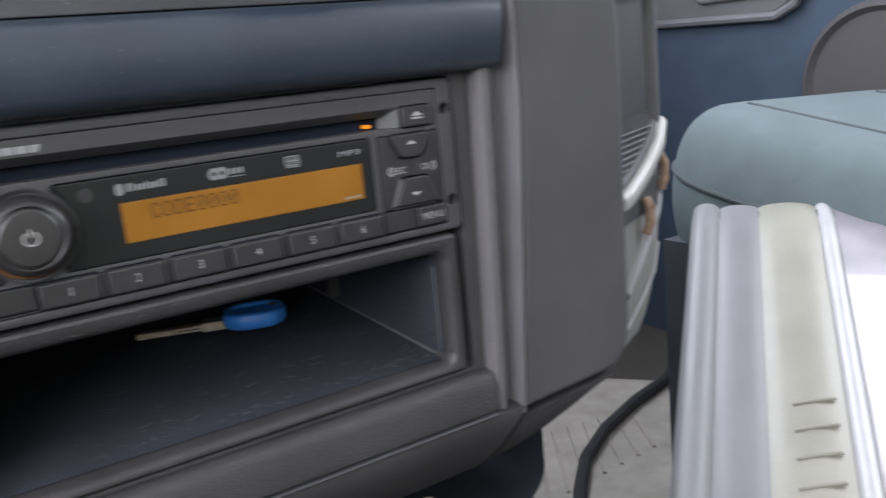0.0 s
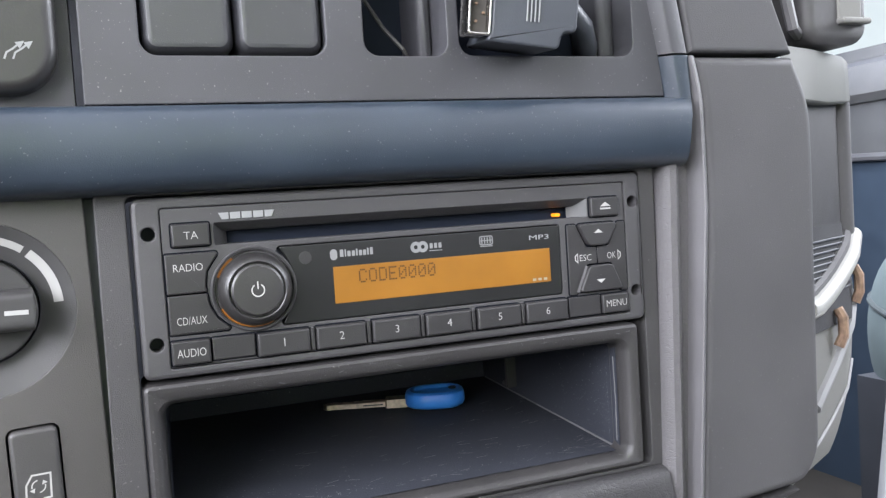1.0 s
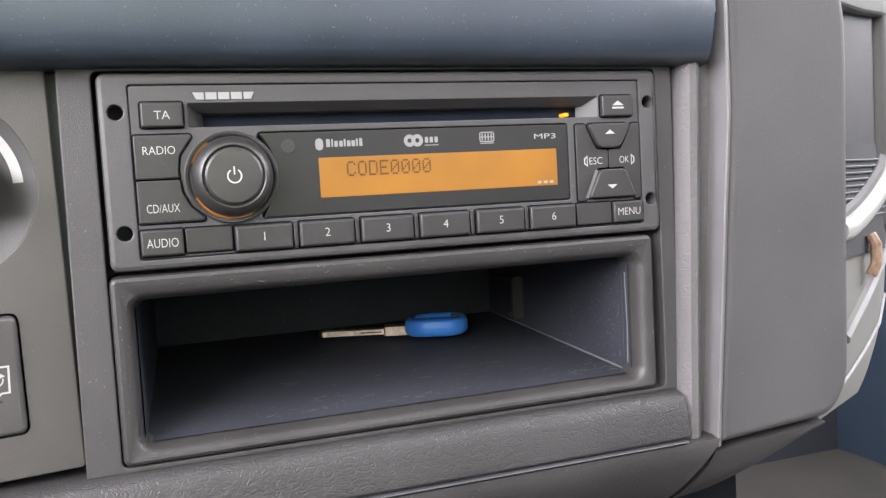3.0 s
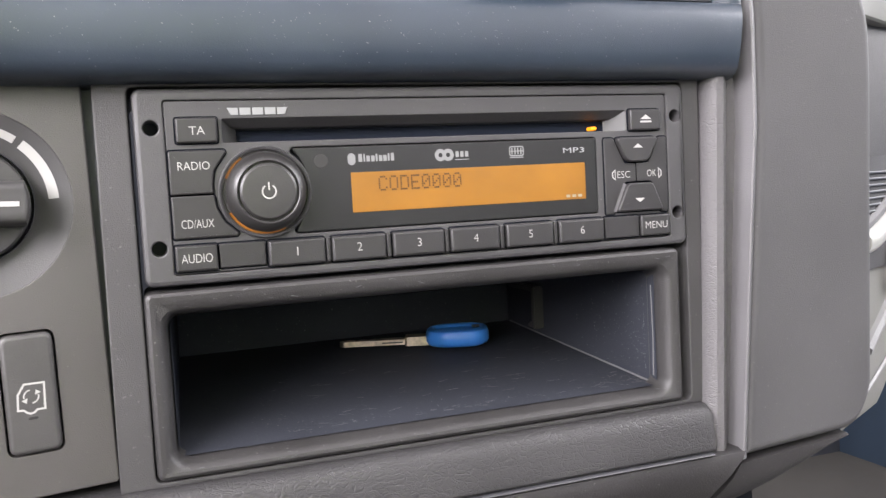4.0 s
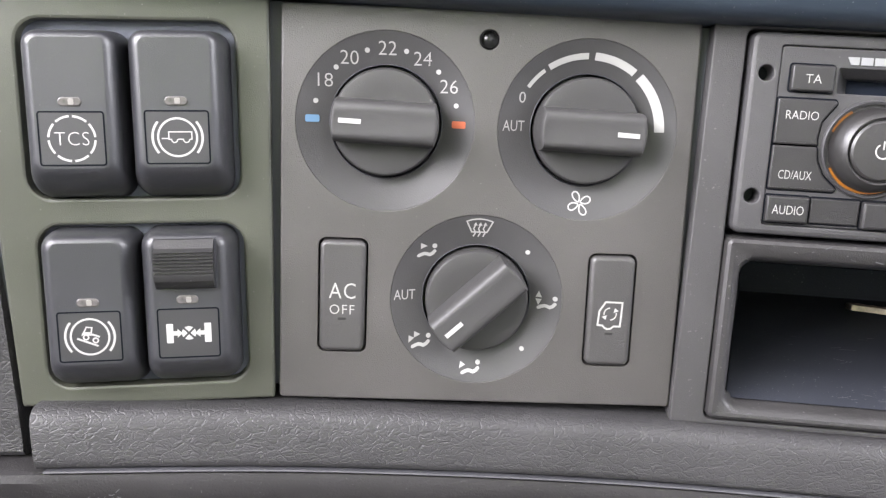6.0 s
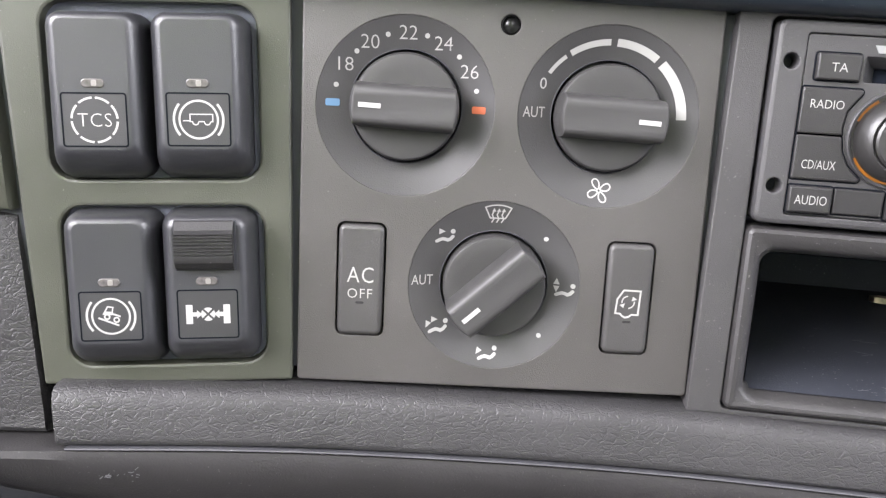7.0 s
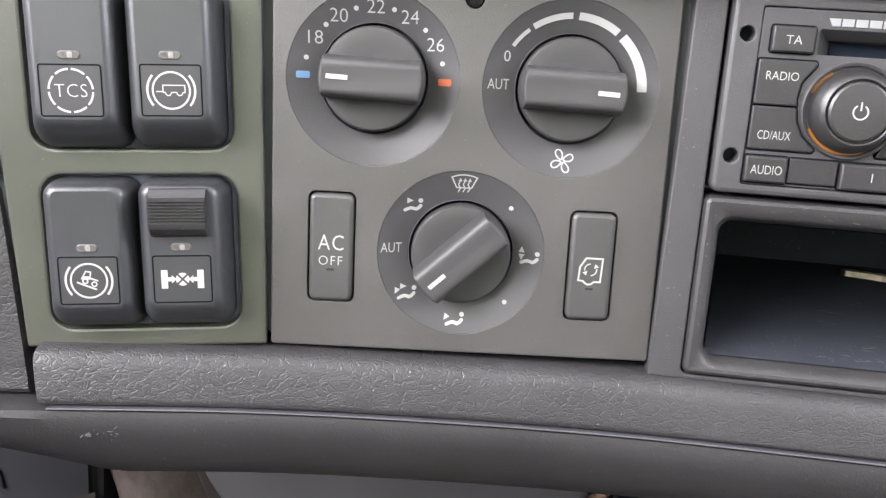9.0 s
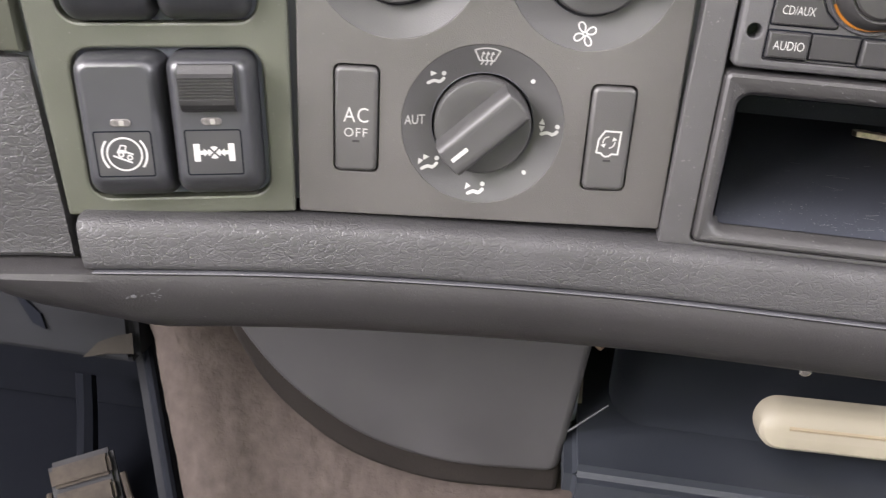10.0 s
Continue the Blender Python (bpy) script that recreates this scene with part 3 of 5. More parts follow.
def dial(cx, cz, r, turn, pointer):
    """A dished skirt with a knob in it; the grip lies at turn degrees and its mark at the angle pointer."""
    skirt = bmesh.new()
    n = 96
    loft(skirt, [[(cx + q * math.cos(2 * math.pi * k / n), y, cz + q * math.sin(2 * math.pi * k / n)) for k in range(n)]
                 for q, y in ((r + 0.0002, 0.006), (r, 0.0006), (r - 0.0001, 0.0001), (0.0158, 0.0035))], cap_end=False)
    sk = part("dial_skirt", skirt, SKIRT, climate)
    gap = bmesh.new()
    loft(gap, [[(cx + q * math.cos(2 * math.pi * k / n), y, cz + q * math.sin(2 * math.pi * k / n)) for k in range(n)]
               for q, y in ((0.0160, 0.0034), (0.0158, 0.0032), (0.0156, 0.009), (0.0140, 0.009))], cap_end=False)
    part("knob_gap", gap, GAP, climate)
    kn = bmesh.new()
    loft(kn, [[(q * math.cos(2 * math.pi * k / n), y, q * math.sin(2 * math.pi * k / n)) for k in range(n)]
              for q, y in ((0.0149, 0.010), (0.0149, -0.0002), (0.0147, -0.0010), (0.0143, -0.0014), (0.0138, -0.0015), (0.0100, -0.0014), (0.004, -0.0011), (0.001, -0.0011))])
    knob = part("knob", kn, KNOB, climate, place=pose(cx, 0, cz))
    grip = grip_shape(0.0150, 0.0062, turn)
    g = bmesh.new()
    loft(g, [[(x, y, z) for x, z in grip(i)] for i, y in ((0.0, 0.002), (0.0003, -0.0052), (0.0006, -0.0078), (0.0010, -0.0092), (0.0015, -0.0099), (0.0021, -0.01025), (0.0028, -0.01035), (0.0040, -0.0103), (0.0054, -0.0102))])
    part("grip", g, KNOB, knob)
    mark = bmesh.new()
    ca, sa = math.cos(radians(pointer)), math.sin(radians(pointer))
    stroke(mark, [(ca * 0.0062, sa * 0.0062), (ca * 0.0122, sa * 0.0122)], 0.0013, y=-0.0105)
    part("pointer", mark, WHITE, knob, "white pointer line", flat=True)
    return sk, skirt_height(cx, cz, r)


def at_angle(cx, cz, r, a):
    return cx + r * math.cos(radians(a)), cz + r * math.sin(radians(a))


# temperature dial
(cx, cz, r) = DIALS[0]
sk, hh = dial(cx, cz, r, -2, 178)
for text, a in (("18", 147), ("20", 121), ("22", 90), ("24", 61), ("26", 31)):
    x, z = at_angle(cx, cz, 0.0203, a)
    lettering(text, x, z, 0.0037, 0, sk, WHITE, name="numeral", drape=hh, bold=-0.010)
for a in (165, 134, 106, 75, 45, 15):
    x, z = at_angle(cx, cz, 0.0203, a)
    part("dot", draped(patch(bmesh.new(), circle(x, z, 0.0007, 14)()), hh), WHITE, sk, flat=True)
for a, m, lab in ((179, BLUEPRINT, "pale blue cold mark"), (0, REDPRINT, "orange hot mark")):
    x, z = at_angle(cx, cz, 0.0205, a)
    part("mark", draped(patch(bmesh.new(), rounded(x - 0.0019, z - 0.0010, x + 0.0019, z + 0.0010, 0.0004, 2)()), hh), m, sk, lab, flat=True)

# fan dial
(cx, cz, r) = DIALS[1]
sk, hh = dial(cx, cz, r, -2, -3)
for a0, a1, w in ((146, 128, 0.0011), (124, 92, 0.0017), (87, 53, 0.0021), (48, 1, 0.0026)):
    part("speed_arc", draped(stroke(bmesh.new(), arc(cx, cz, 0.0207, a0, a1, 18), w), hh), WHITE, sk, flat=True)
x, z = at_angle(cx, cz, 0.0206, 155)
lettering("0", x, z, 0.0031, 0, sk, WHITE, name="numeral", drape=hh)
x, z = at_angle(cx, cz, 0.0208, 178)
lettering("AUT", x, z, 0.0030, 0, sk, WHITE, width=0.0064, drape=hh)
fx, fz = at_angle(cx, cz, 0.0206, 268)
fan = bmesh.new()
for k in range(4):
    a = 40 + 90 * k
    ux, uz = math.cos(radians(a)), math.sin(radians(a))
    px, pz = -uz, ux
    loop = [(fx + ux * u * 0.0034 + px * w * 0.0018, fz + uz * u * 0.0034 + pz * w * 0.0018) for u, w in
            ((0.10, 0.05), (0.22, -0.40), (0.50, -0.85), (0.85, -0.85), (1.02, -0.45), (0.95, 0.0), (0.70, 0.20), (0.40, 0.22))]
    stroke(fan, soften(loop, 0.0006, 3), 0.00040, True)
part("fan_symbol", draped(fan, hh), WHITE, sk, flat=True)

# air direction dial
(cx, cz, r) = DIALS[2]
sk, hh = dial(cx, cz, r, 43, 223)
x, z = at_angle(cx, cz, 0.0210, 178)
lettering("AUT", x, z, 0.0030, 0, sk, WHITE, width=0.0062, drape=hh)
for a in (45, -46):
    x, z = at_angle(cx, cz, 0.0203, a)
    part("dot", draped(patch(bmesh.new(), circle(x, z, 0.0007, 14)()), hh), WHITE, sk, flat=True)
x, z = at_angle(cx, cz, 0.0208, 90)
d = bmesh.new()
stroke(d, arc(x, z - 0.0062, 0.0092, 114, 66, 10) + [(x + 0.0022, z - 0.0010)] + [(x - 0.0022, z - 0.0010)], 0.00040, True)
for o in (-0.0014, 0, 0.0014):
    stroke(d, [(x + o - 0.0003, z - 0.0024), (x + o + 0.0003, z - 0.0012), (x + o - 0.0003, z), (x + o + 0.0002, z + 0.0012)], 0.00038)
    patch(d, [(x + o - 0.0004, z + 0.0010), (x + o + 0.0008, z + 0.0010), (x + o + 0.0002, z + 0.0020)])
part("windscreen_symbol", draped(d, hh), WHITE, sk, flat=True)


def seat_symbol(x, z, arrows):
    """A reclined outline of a seat with small arrowheads."""
    bm = bmesh.new()
    patch(bm, circle(x + 0.0024, z + 0.0013, 0.00072, 14)())
    for px, pz, q in ((0.0024, -0.0003, 0.00052), (-0.0022, -0.0017, 0.00046)):
        patch(bm, circle(x + px, z + pz, q, 10)(), -0.00002)
    stroke(bm, [(x + 0.0024, z - 0.0003), (x + 0.0018, z - 0.0010), (x + 0.0010, z - 0.0014), (x + 0.0002, z - 0.0011), (x - 0.0005, z - 0.0010), (x - 0.0014, z - 0.0013), (x - 0.0022, z - 0.0017)], 0.0010)
    for ax, az, a in arrows:
        tip = [(0.0011, 0), (-0.0008, 0.0009), (-0.0008, -0.0009)]
        c, s = math.cos(radians(a)), math.sin(radians(a))
        patch(bm, [(x + ax + p * c - q * s, z + az + p * s + q * c) for p, q in tip])
    part("air_symbol", draped(bm, hh), WHITE, sk, flat=True)


for a, arrows in ((137, ((-0.0008, 0.0013, 0),)), (-1, ((-0.0022, 0.0022, 90), (-0.0022, 0.0001, 270))), (-93, ((-0.0025, 0.0004, 235),)),
                  (-141, ((-0.0010, 0.0018, 0), (-0.0029, 0.0005, 245)))):
    seat_symbol(*at_angle(cx, cz, 0.0206, a), arrows)

# two push keys and the sensor eye
for (x, z), kind in zip(PUSH_KEYS, ("ac", "air")):
    key = part("push_key", solid(rounded(x - 0.0065, z - 0.0163, x + 0.0065, z + 0.0163, 0.0020), 0.011, -0.0014, 0.0013, 4), PUSH, climate)
    if kind == "ac":
        lettering("AC", x, z + 0.0017, 0.0046, -0.00145, key, WHITE, width=0.0076, bold=-0.006, space=1.12)
        lettering("OFF", x, z - 0.0038, 0.0028, -0.00145, key, WHITE, width=0.0071, bold=-0.008, space=1.15)
    else:
        bm = bmesh.new()
        stroke(bm, [(x - 0.0035, z - 0.0040), (x - 0.0032, z + 0.0002), (x - 0.0015, z + 0.0029), (x + 0.0034, z + 0.0028), (x + 0.0031, z - 0.0043),
                    (x + 0.0012, z - 0.0043), (x + 0.0004, z - 0.0050), (x - 0.0006, z - 0.0052), (x - 0.0014, z - 0.0048), (x - 0.0021, z - 0.0041)], 0.00052, True, -0.00145)
        for a in (95, 275):
            stroke(bm, arc(x, z - 0.0006, 0.0018, a, a + 95, 10), 0.00036, False, -0.00145)
            c, d = math.cos(radians(a + 105)), math.sin(radians(a + 105))
            patch(bm, [(x + 0.0010 * c, z - 0.0006 + 0.0010 * d), (x + 0.0026 * c, z - 0.0006 + 0.0026 * d), (x + 0.0018 * c - 0.0012 * d, z - 0.0006 + 0.0018 * d + 0.0012 * c)], -0.00148)
        part("recirculation_symbol", bm, WHITE, key, flat=True)
    part("tell_tale", solid(rounded(x - 0.0012, z - 0.0069, x + 0.0012, z - 0.0062, 0.0003, 2), 0, -0.00146, 0.0001), LOWER, key)
eye = bmesh.new()
loft(eye, [[(-0.0460 + q * math.cos(2 * math.pi * k / 24), y, 0.0224 + q * math.sin(2 * math.pi * k / 24)) for k in range(24)]
           for q, y in ((0.0027, 0.01), (0.0027, 0.0004), (0.0023, -0.0003), (0.0021, 0.0008), (0.0012, 0.0002), (0.0004, 0.0))])
part("sensor_eye", eye, GLASS, climate, "glossy black sensor eye")

# ---- switch panel and its rocker switches ----
switches = thing("switch_panel", "switch panel beside the heater controls, green reflection in its colour, with two recessed bays", "panel", SWITCHES)
S_OUT = polygon(soften([(-0.0735, -0.0832), (-0.0040, -0.0838), (-0.0020, 0.0315), (-0.0785, 0.0275)], 0.001))
BAYS = [rounded(-0.0672, -0.0245, -0.0115, 0.0226, 0.006), rounded(-0.0658, -0.0778, -0.0112, -0.0318, 0.006)]
part("faceplate", plate(S_OUT, BAYS, 0.0, 0.02, 0.0009, 0.016), GREENSHEENPANEL, switches)
for b0 in (rounded(-0.0677, -0.0250, -0.0110, 0.0231, 0.006), rounded(-0.0663, -0.0783, -0.0107, -0.0313, 0.006)):
    part("bay_backing", solid(b0, 0.018, 0.0042, 0.0003), BAY, switches)


def rocker(x, z, symbol, slider, label):
    """A rocker switch in the switch panel; x, z is its middle."""
    sw = thing("rocker_switch", label, "switch", SWITCHES @ pose(x, 0, z), "rocker switches on the dashboard")
    body = bmesh.new()
    w = 0.0129
    # half width lost, top, bottom and depth of each level; the lower end slopes away
    loft(body, [[(px, y, pz) for px, pz in rounded(-w + ins, bot, w - ins, top, max(0.0046 - 0.6 * ins, 0.0010))()] for ins, top, bot, y in
                ((0.0, 0.0204, -0.0240, 0.015), (0.0, 0.0204, -0.0238, 0.002), (0.0002, 0.0203, -0.0231, -0.001), (0.0006, 0.0202, -0.0217, -0.0038), (0.0011, 0.0200, -0.0201, -0.0061),
                 (0.0017, 0.0198, -0.0186, -0.0077), (0.0023, 0.0195, -0.0174, -0.0087), (0.0029, 0.0191, -0.0164, -0.0094), (0.0035, 0.0186, -0.0156, -0.0098), (0.0041, 0.0181, -0.0150, -0.0100), (0.0043, 0.0179, -0.0148, -0.0100))])
    bo = part("rocker", body, SWITCH, sw)
    part("lens", solid(rounded(-0.0029, 0.0009, 0.0029, 0.0032, 0.0011, 4), -0.008, -0.01035, 0.0003), LENS, sw, "small clear indicator lens")
    part("lens_core", solid(rounded(-0.0004, 0.0012, 0.0011, 0.0029, 0.0004, 3), -0.008, -0.01042, 0.0002), LENSCORE, sw)
    lab = part("label_plate", solid(rounded(-0.0079, -0.0140, 0.0079, -0.0006, 0.0006, 2), -0.008, -0.01008, 0.00005), LABEL, sw)
    rim = stroke(bmesh.new(), rounded(-0.0080, -0.0141, 0.0080, -0.0005, 0.0006, 2)(), 0.00042, True, -0.01014)
    part("joint", rim, DEEP, lab, flat=True)
    y = -0.01016
    cz = -0.0073
    bm = bmesh.new()
    if symbol == "tcs":
        for k in range(8):
            stroke(bm, arc(0, cz, 0.0057, 45 * k + 4, 45 * k + 41, 6), 0.00055, False, y)
        lettering("TCS", 0, cz, 0.0034, y, lab, WHITE, width=0.0084, bold=-0.016, space=1.08)
    elif symbol in ("trailer", "slope"):
        stroke(bm, arc(0, cz, 0.0049, 0, 352.5, 47), 0.00052, True, y)
        for s in (0, 180):
            stroke(bm, arc(0, cz, 0.0063, s - 40, s + 40, 14), 0.00060, False, y)
        if symbol == "trailer":
            stroke(bm, [(-0.0040, cz - 0.0003), (-0.0022, cz - 0.0003), (-0.0022, cz + 0.0014), (0.0036, cz + 0.0014), (0.0036, cz - 0.0005), (0.0030, cz - 0.0005)], 0.0003, False, y)
            stroke(bm, [(-0.0022, cz - 0.0003), (-0.0022, cz - 0.0005), (-0.0015, cz - 0.0005)], 0.0003, False, y)
            stroke(bm, [(0.0000, cz - 0.0005), (0.0015, cz - 0.0005)], 0.0003, False, y)
            for o in (-0.0008, 0.0022):
                stroke(bm, arc(o, cz - 0.0006, 0.00075, 175, 365, 10), 0.0003, False, y)
        else:
            stroke(bm, [(-0.0033, cz - 0.0004), (0.0020, cz - 0.0026)], 0.0005, False, y)
            stroke(bm, [(0.0004, cz + 0.0007), (0.0025, cz - 0.0001)], 0.0005, False, y)
            stroke(bm, [(-0.0019, cz + 0.0007), (-0.0012, cz + 0.0019), (-0.0008, cz + 0.0027), (0.0006, cz + 0.0025), (0.0002, cz + 0.0005)], 0.00036, True, y)
            patch(bm, [(-0.0022, cz + 0.0003), (-0.0016, cz + 0.0014), (0.0001, cz + 0.0013), (-0.0001, cz + 0.0005), (-0.0010, cz + 0.0009)], y - 0.00003)
            for ox, oz in ((-0.0010, -0.0001), (0.0014, -0.0010)):
                stroke(bm, arc(ox, cz + oz, 0.00066, 0, 330, 11), 0.0004, True, y - 0.00006)
    else:
        for s in (-1, 1):
            patch(bm, rounded(s * 0.0050 - 0.0009, cz - 0.0027, s * 0.0050 + 0.0009, cz + 0.0027, 0.0001, 1)(), y)
            stroke(bm, [(s * 0.0041, cz), (s * 0.0024, cz)], 0.0012, False, y)
            patch(bm, [(s * 0.0030, cz - s * 0.0012), (s * 0.0030, cz + s * 0.0012), (s * 0.0016, cz)], y)
        for a in (0, 90, 180, 270):
            wedge = [(0.0004 * math.cos(radians(a)), cz + 0.0004 * math.sin(radians(a)))] + arc(0, cz, 0.0019, a - 36, a + 36, 6)
            patch(bm, wedge, y)
    for piece in islands(bm):
        part("symbol", piece, WHITE, lab, flat=True)
    if slider:
        part("slider_well", solid(rounded(-0.0082, 0.0050, 0.0082, 0.0188, 0.0004, 2), -0.006, -0.01012, 0.0001), GAP, sw)
        s = bmesh.new()
        prof = [(0.0052, -0.0106)]
        prof += [(0.0060, -0.0124), (0.0078, -0.0140), (0.0090, -0.0144)]
        for k in range(7):
            z0 = 0.0096 + k * 0.00090
            prof += [(z0, -0.0144), (z0 + 0.0002, -0.0139), (z0 + 0.00045, -0.0139), (z0 + 0.00065, -0.0144)]
        prof += [(0.0165, -0.0128), (0.0186, -0.0112), (0.0188, -0.0106)]
        loft(s, [[(xx, yy, pz) for pz, yy in prof] for xx in (-0.0076, 0.0076)], cap_start=True)
        part("slider", s, RIBBED, sw, "ribbed locking slider", angle=20)
    return sw


rocker(-0.0522, -0.0006, "tcs", False, "black rocker switch lettered TCS")
rocker(-0.0261, -0.0003, "trailer", False, "black rocker switch with a white trailer brake symbol")
rocker(-0.0514, -0.0532, "slope", False, "black rocker switch with a white hill start symbol")
rocker(-0.0258, -0.0531, "axle", True, "black axle lock switch with a ribbed slider")

# ---- radio ----
radio = thing("car_radio", "black truck radio with an amber display", "radio", pose(0, 0.0032, 1.0))
W0, W1 = -0.0892, 0.0882
FACE = rounded(W0 - 0.0008, -0.0275, W1 + 0.0010, 0.0277, 0.0025)
PINS = [(-0.0855, 0.0168), (-0.0855, -0.0168), (0.0855, 0.0168), (0.0855, -0.0164)]
part("body", plate(FACE, [circle(x, z, 0.0021, 24) for x, z in PINS] + [rounded(-0.0820, -0.0246, 0.0822, 0.0244, 0.0008, 3)], -0.0030, 0.02, 0.0014, 0.0045, 0.0004), RADIO, radio)
for x, z in PINS:
    part("release_hole", solid(circle(x, z, 0.0022, 24), 0.012, 0.0044, 0.0001), DARK, radio)
# front inside the rim, with the disc slot
inner = rounded(-0.0818, -0.0244, 0.0820, 0.0242, 0.0008, 3)
part("front", plate(inner, [rounded(-0.0662, 0.0123, 0.0662, 0.0190, 0.0004, 2), rounded(-0.0474, -0.0150, 0.0546, 0.0104, 0.0012, 3)], -0.0024, 0.004, 0.0003, 0.006), RADIO, radio)
# sloping disc chute
chute = bmesh.new()
loft(chute, [[(-0.0664, -0.0024, 0.0191), (0.0664, -0.0024, 0.0191)], [(-0.0660, 0.0018, 0.0166), (0.0662, 0.0018, 0.0166)], [(-0.0620, 0.0060, 0.0162), (0.0600, 0.0060, 0.0162)]], cap_end=False, closed=False)
part("disc_chute", chute, RADIO, radio, angle=20)
slotb = solid(rounded(-0.0663, 0.0121, 0.0663, 0.0192, 0.0003, 2), 0.014, 0.0062, 0.0001)
part("disc_slot", slotb, SLOTNAVY, radio)
for s, mt in ((-1, RADIO), (1, SILVER)):
    e = bmesh.new()
    x0, x1 = (-0.0664, -0.0618) if s < 0 else (0.0664, 0.0612)
    loft(e, [[(x0, -0.0024, 0.0190), (x0, -0.0024, 0.0124)], [(x1, 0.0040, 0.0162), (x1, 0.0040, 0.0124)]], cap_end=False, closed=False)
    part("chute_end", e, material("chute_end_grey", (0.085, 0.085, 0.085), 0.55) if s > 0 else RADIO, radio)
part("slot_lamp", solid(rounded(0.0560, 0.0130, 0.0580, 0.0143, 0.0005, 2), 0.006, 0.0024, 0.0004), AMBERLED, radio, "lit amber lamp in the disc slot")
# bar that stands for the maker's name
for k in range(5):
    x0 = -0.0646 + k * 0.00356
    inset = 0.0010 * (k == 0), 0.0010 * (k == 4)
    part("badge", solid(polygon([(x0 + inset[0], 0.0200), (x0 + 0.0031 - inset[1], 0.0200), (x0 + 0.0031, 0.0221), (x0, 0.0221)]), 0, -0.0027, 0.0001), SILVER, radio, "silver maker's badge strip")
# display
DP = polygon(soften([(-0.0470, -0.0147), (0.0542, -0.0147), (0.0542, 0.0101), (-0.0470, 0.0101), (-0.0440, 0.006), (-0.0424, -0.001), (-0.0436, -0.008)], [0.001, 0.0006, 0.0006, 0.001, 0.003, 0.004, 0.003]))
disp = part("display_window", solid(DP, 0.006, -0.0027, 0.0003), GLASS, radio, "dark display window")
part("display", solid(rounded(-0.0297, -0.0098, 0.0498, 0.0022, 0.0002, 2), 0, -0.00285, 0.00005), AMBER, disp, "lit amber display")
part("receiver_eye", solid(circle(-0.0385, 0.0060, 0.0021, 24), 0, -0.00285, 0.0001), BUTTON, disp)
# dot-matrix characters of the display
FONT = {"C": "01110 10001 10000 10000 10000 10001 01110", "O": "01110 10001 10001 10001 10001 10001 01110", "D": "11110 10001 10001 10001 10001 10001 11110",
        "E": "11111 10000 10000 11110 10000 10000 11111", "0": "01110 10001 10011 10101 11001 10001 01110"}
for k, ch in enumerate("CODE0000"):
    bm = bmesh.new()
    for j, row in enumerate(FONT[ch].split()):
        for i, bit in enumerate(row):
            if bit == "1":
                px, pz = -0.0213 + k * 0.00346 + i * 0.00056, 0.0008 - j * 0.00066
                patch(bm, [(px, pz - 0.00052), (px + 0.00046, pz - 0.00052), (px + 0.00046, pz), (px, pz)], -0.0030)
    part("character", bm, LCD, disp, flat=True)
bm = bmesh.new()
for k in range(3):
    patch(bm, rounded(0.0424 + k * 0.0022, -0.0091, 0.0438 + k * 0.0022, -0.0082, 0.0001, 1)(), -0.0030)
part("small_segments", bm, CREAM, disp, flat=True)
# marks over the display as plain shapes
bars = [(-0.0304, -0.0280, 0.0044, 0.0080, 0.0012), (0.0228, 0.0276, 0.0046, 0.0049, 0.0001), (0.0040, 0.0087, 0.0047, 0.00495, 0.0001)]
bars += [(x, x + w, 0.0053, 0.0053 + h, 0.0002) for x, w, h in ((-0.0271, 0.0012, 0.0024), (-0.0255, 0.0005, 0.0024), (-0.0246, 0.0011, 0.0018), (-0.0231, 0.0011, 0.0018), (-0.0217, 0.0006, 0.0023),
                                                             (-0.0207, 0.0011, 0.0018), (-0.0193, 0.0011, 0.0018), (-0.0179, 0.0006, 0.0023), (-0.0169, 0.0010, 0.0024))]
bars += [(x, x + 0.0011, 0.0056, 0.0074, 0.0002) for x in (0.0042, 0.0058, 0.0074)]
for x0, x1, z0, z1, r in bars:
    part("printed_mark", patch(bmesh.new(), rounded(x0, z0, x1, z1, r, 4)(), -0.00275), MARK, disp, flat=True)
bm = stroke(bmesh.new(), rounded(0.0228, 0.0053, 0.0276, 0.0082, 0.0006, 3)(), 0.0004, True, -0.00275)
for k in range(4):
    stroke(bm, [(0.0236 + k * 0.00105, 0.0057), (0.0236 + k * 0.00105, 0.0078)], 0.00045, False, -0.00275)
stroke(bm, [(0.0230, 0.00675), (0.0274, 0.00675)], 0.0003, False, -0.00278)
part("printed_mark", bm, MARK, disp, flat=True)
for x in (-0.0008, 0.0017):
    part("printed_ring", stroke(bmesh.new(), arc(x, 0.0064, 0.0013, 0, 345, 23), 0.0012, True, -0.00275 - x * 0.004), MARK, disp, flat=True)
lettering("MP3", 0.0459, 0.0064, 0.0017, -0.00275, disp, SILVER, width=0.0078)


def key_block(shape, text="", cap=0.0026, at=None, width=None, front=-0.0042, bevel=0.0006, mat=BUTTON):
    b = part("button", solid(shape, 0.0, front, bevel, 3), mat, radio)
    part("gap", solid(lambda i: shape(i - 0.00050), 0.0, -0.00255, 0.0001, 1), DEEP, b)
    if text:
        lettering(text, at[0], at[1], cap, front - 0.00006, b, WHITE, width, bold=-0.008)
    return b


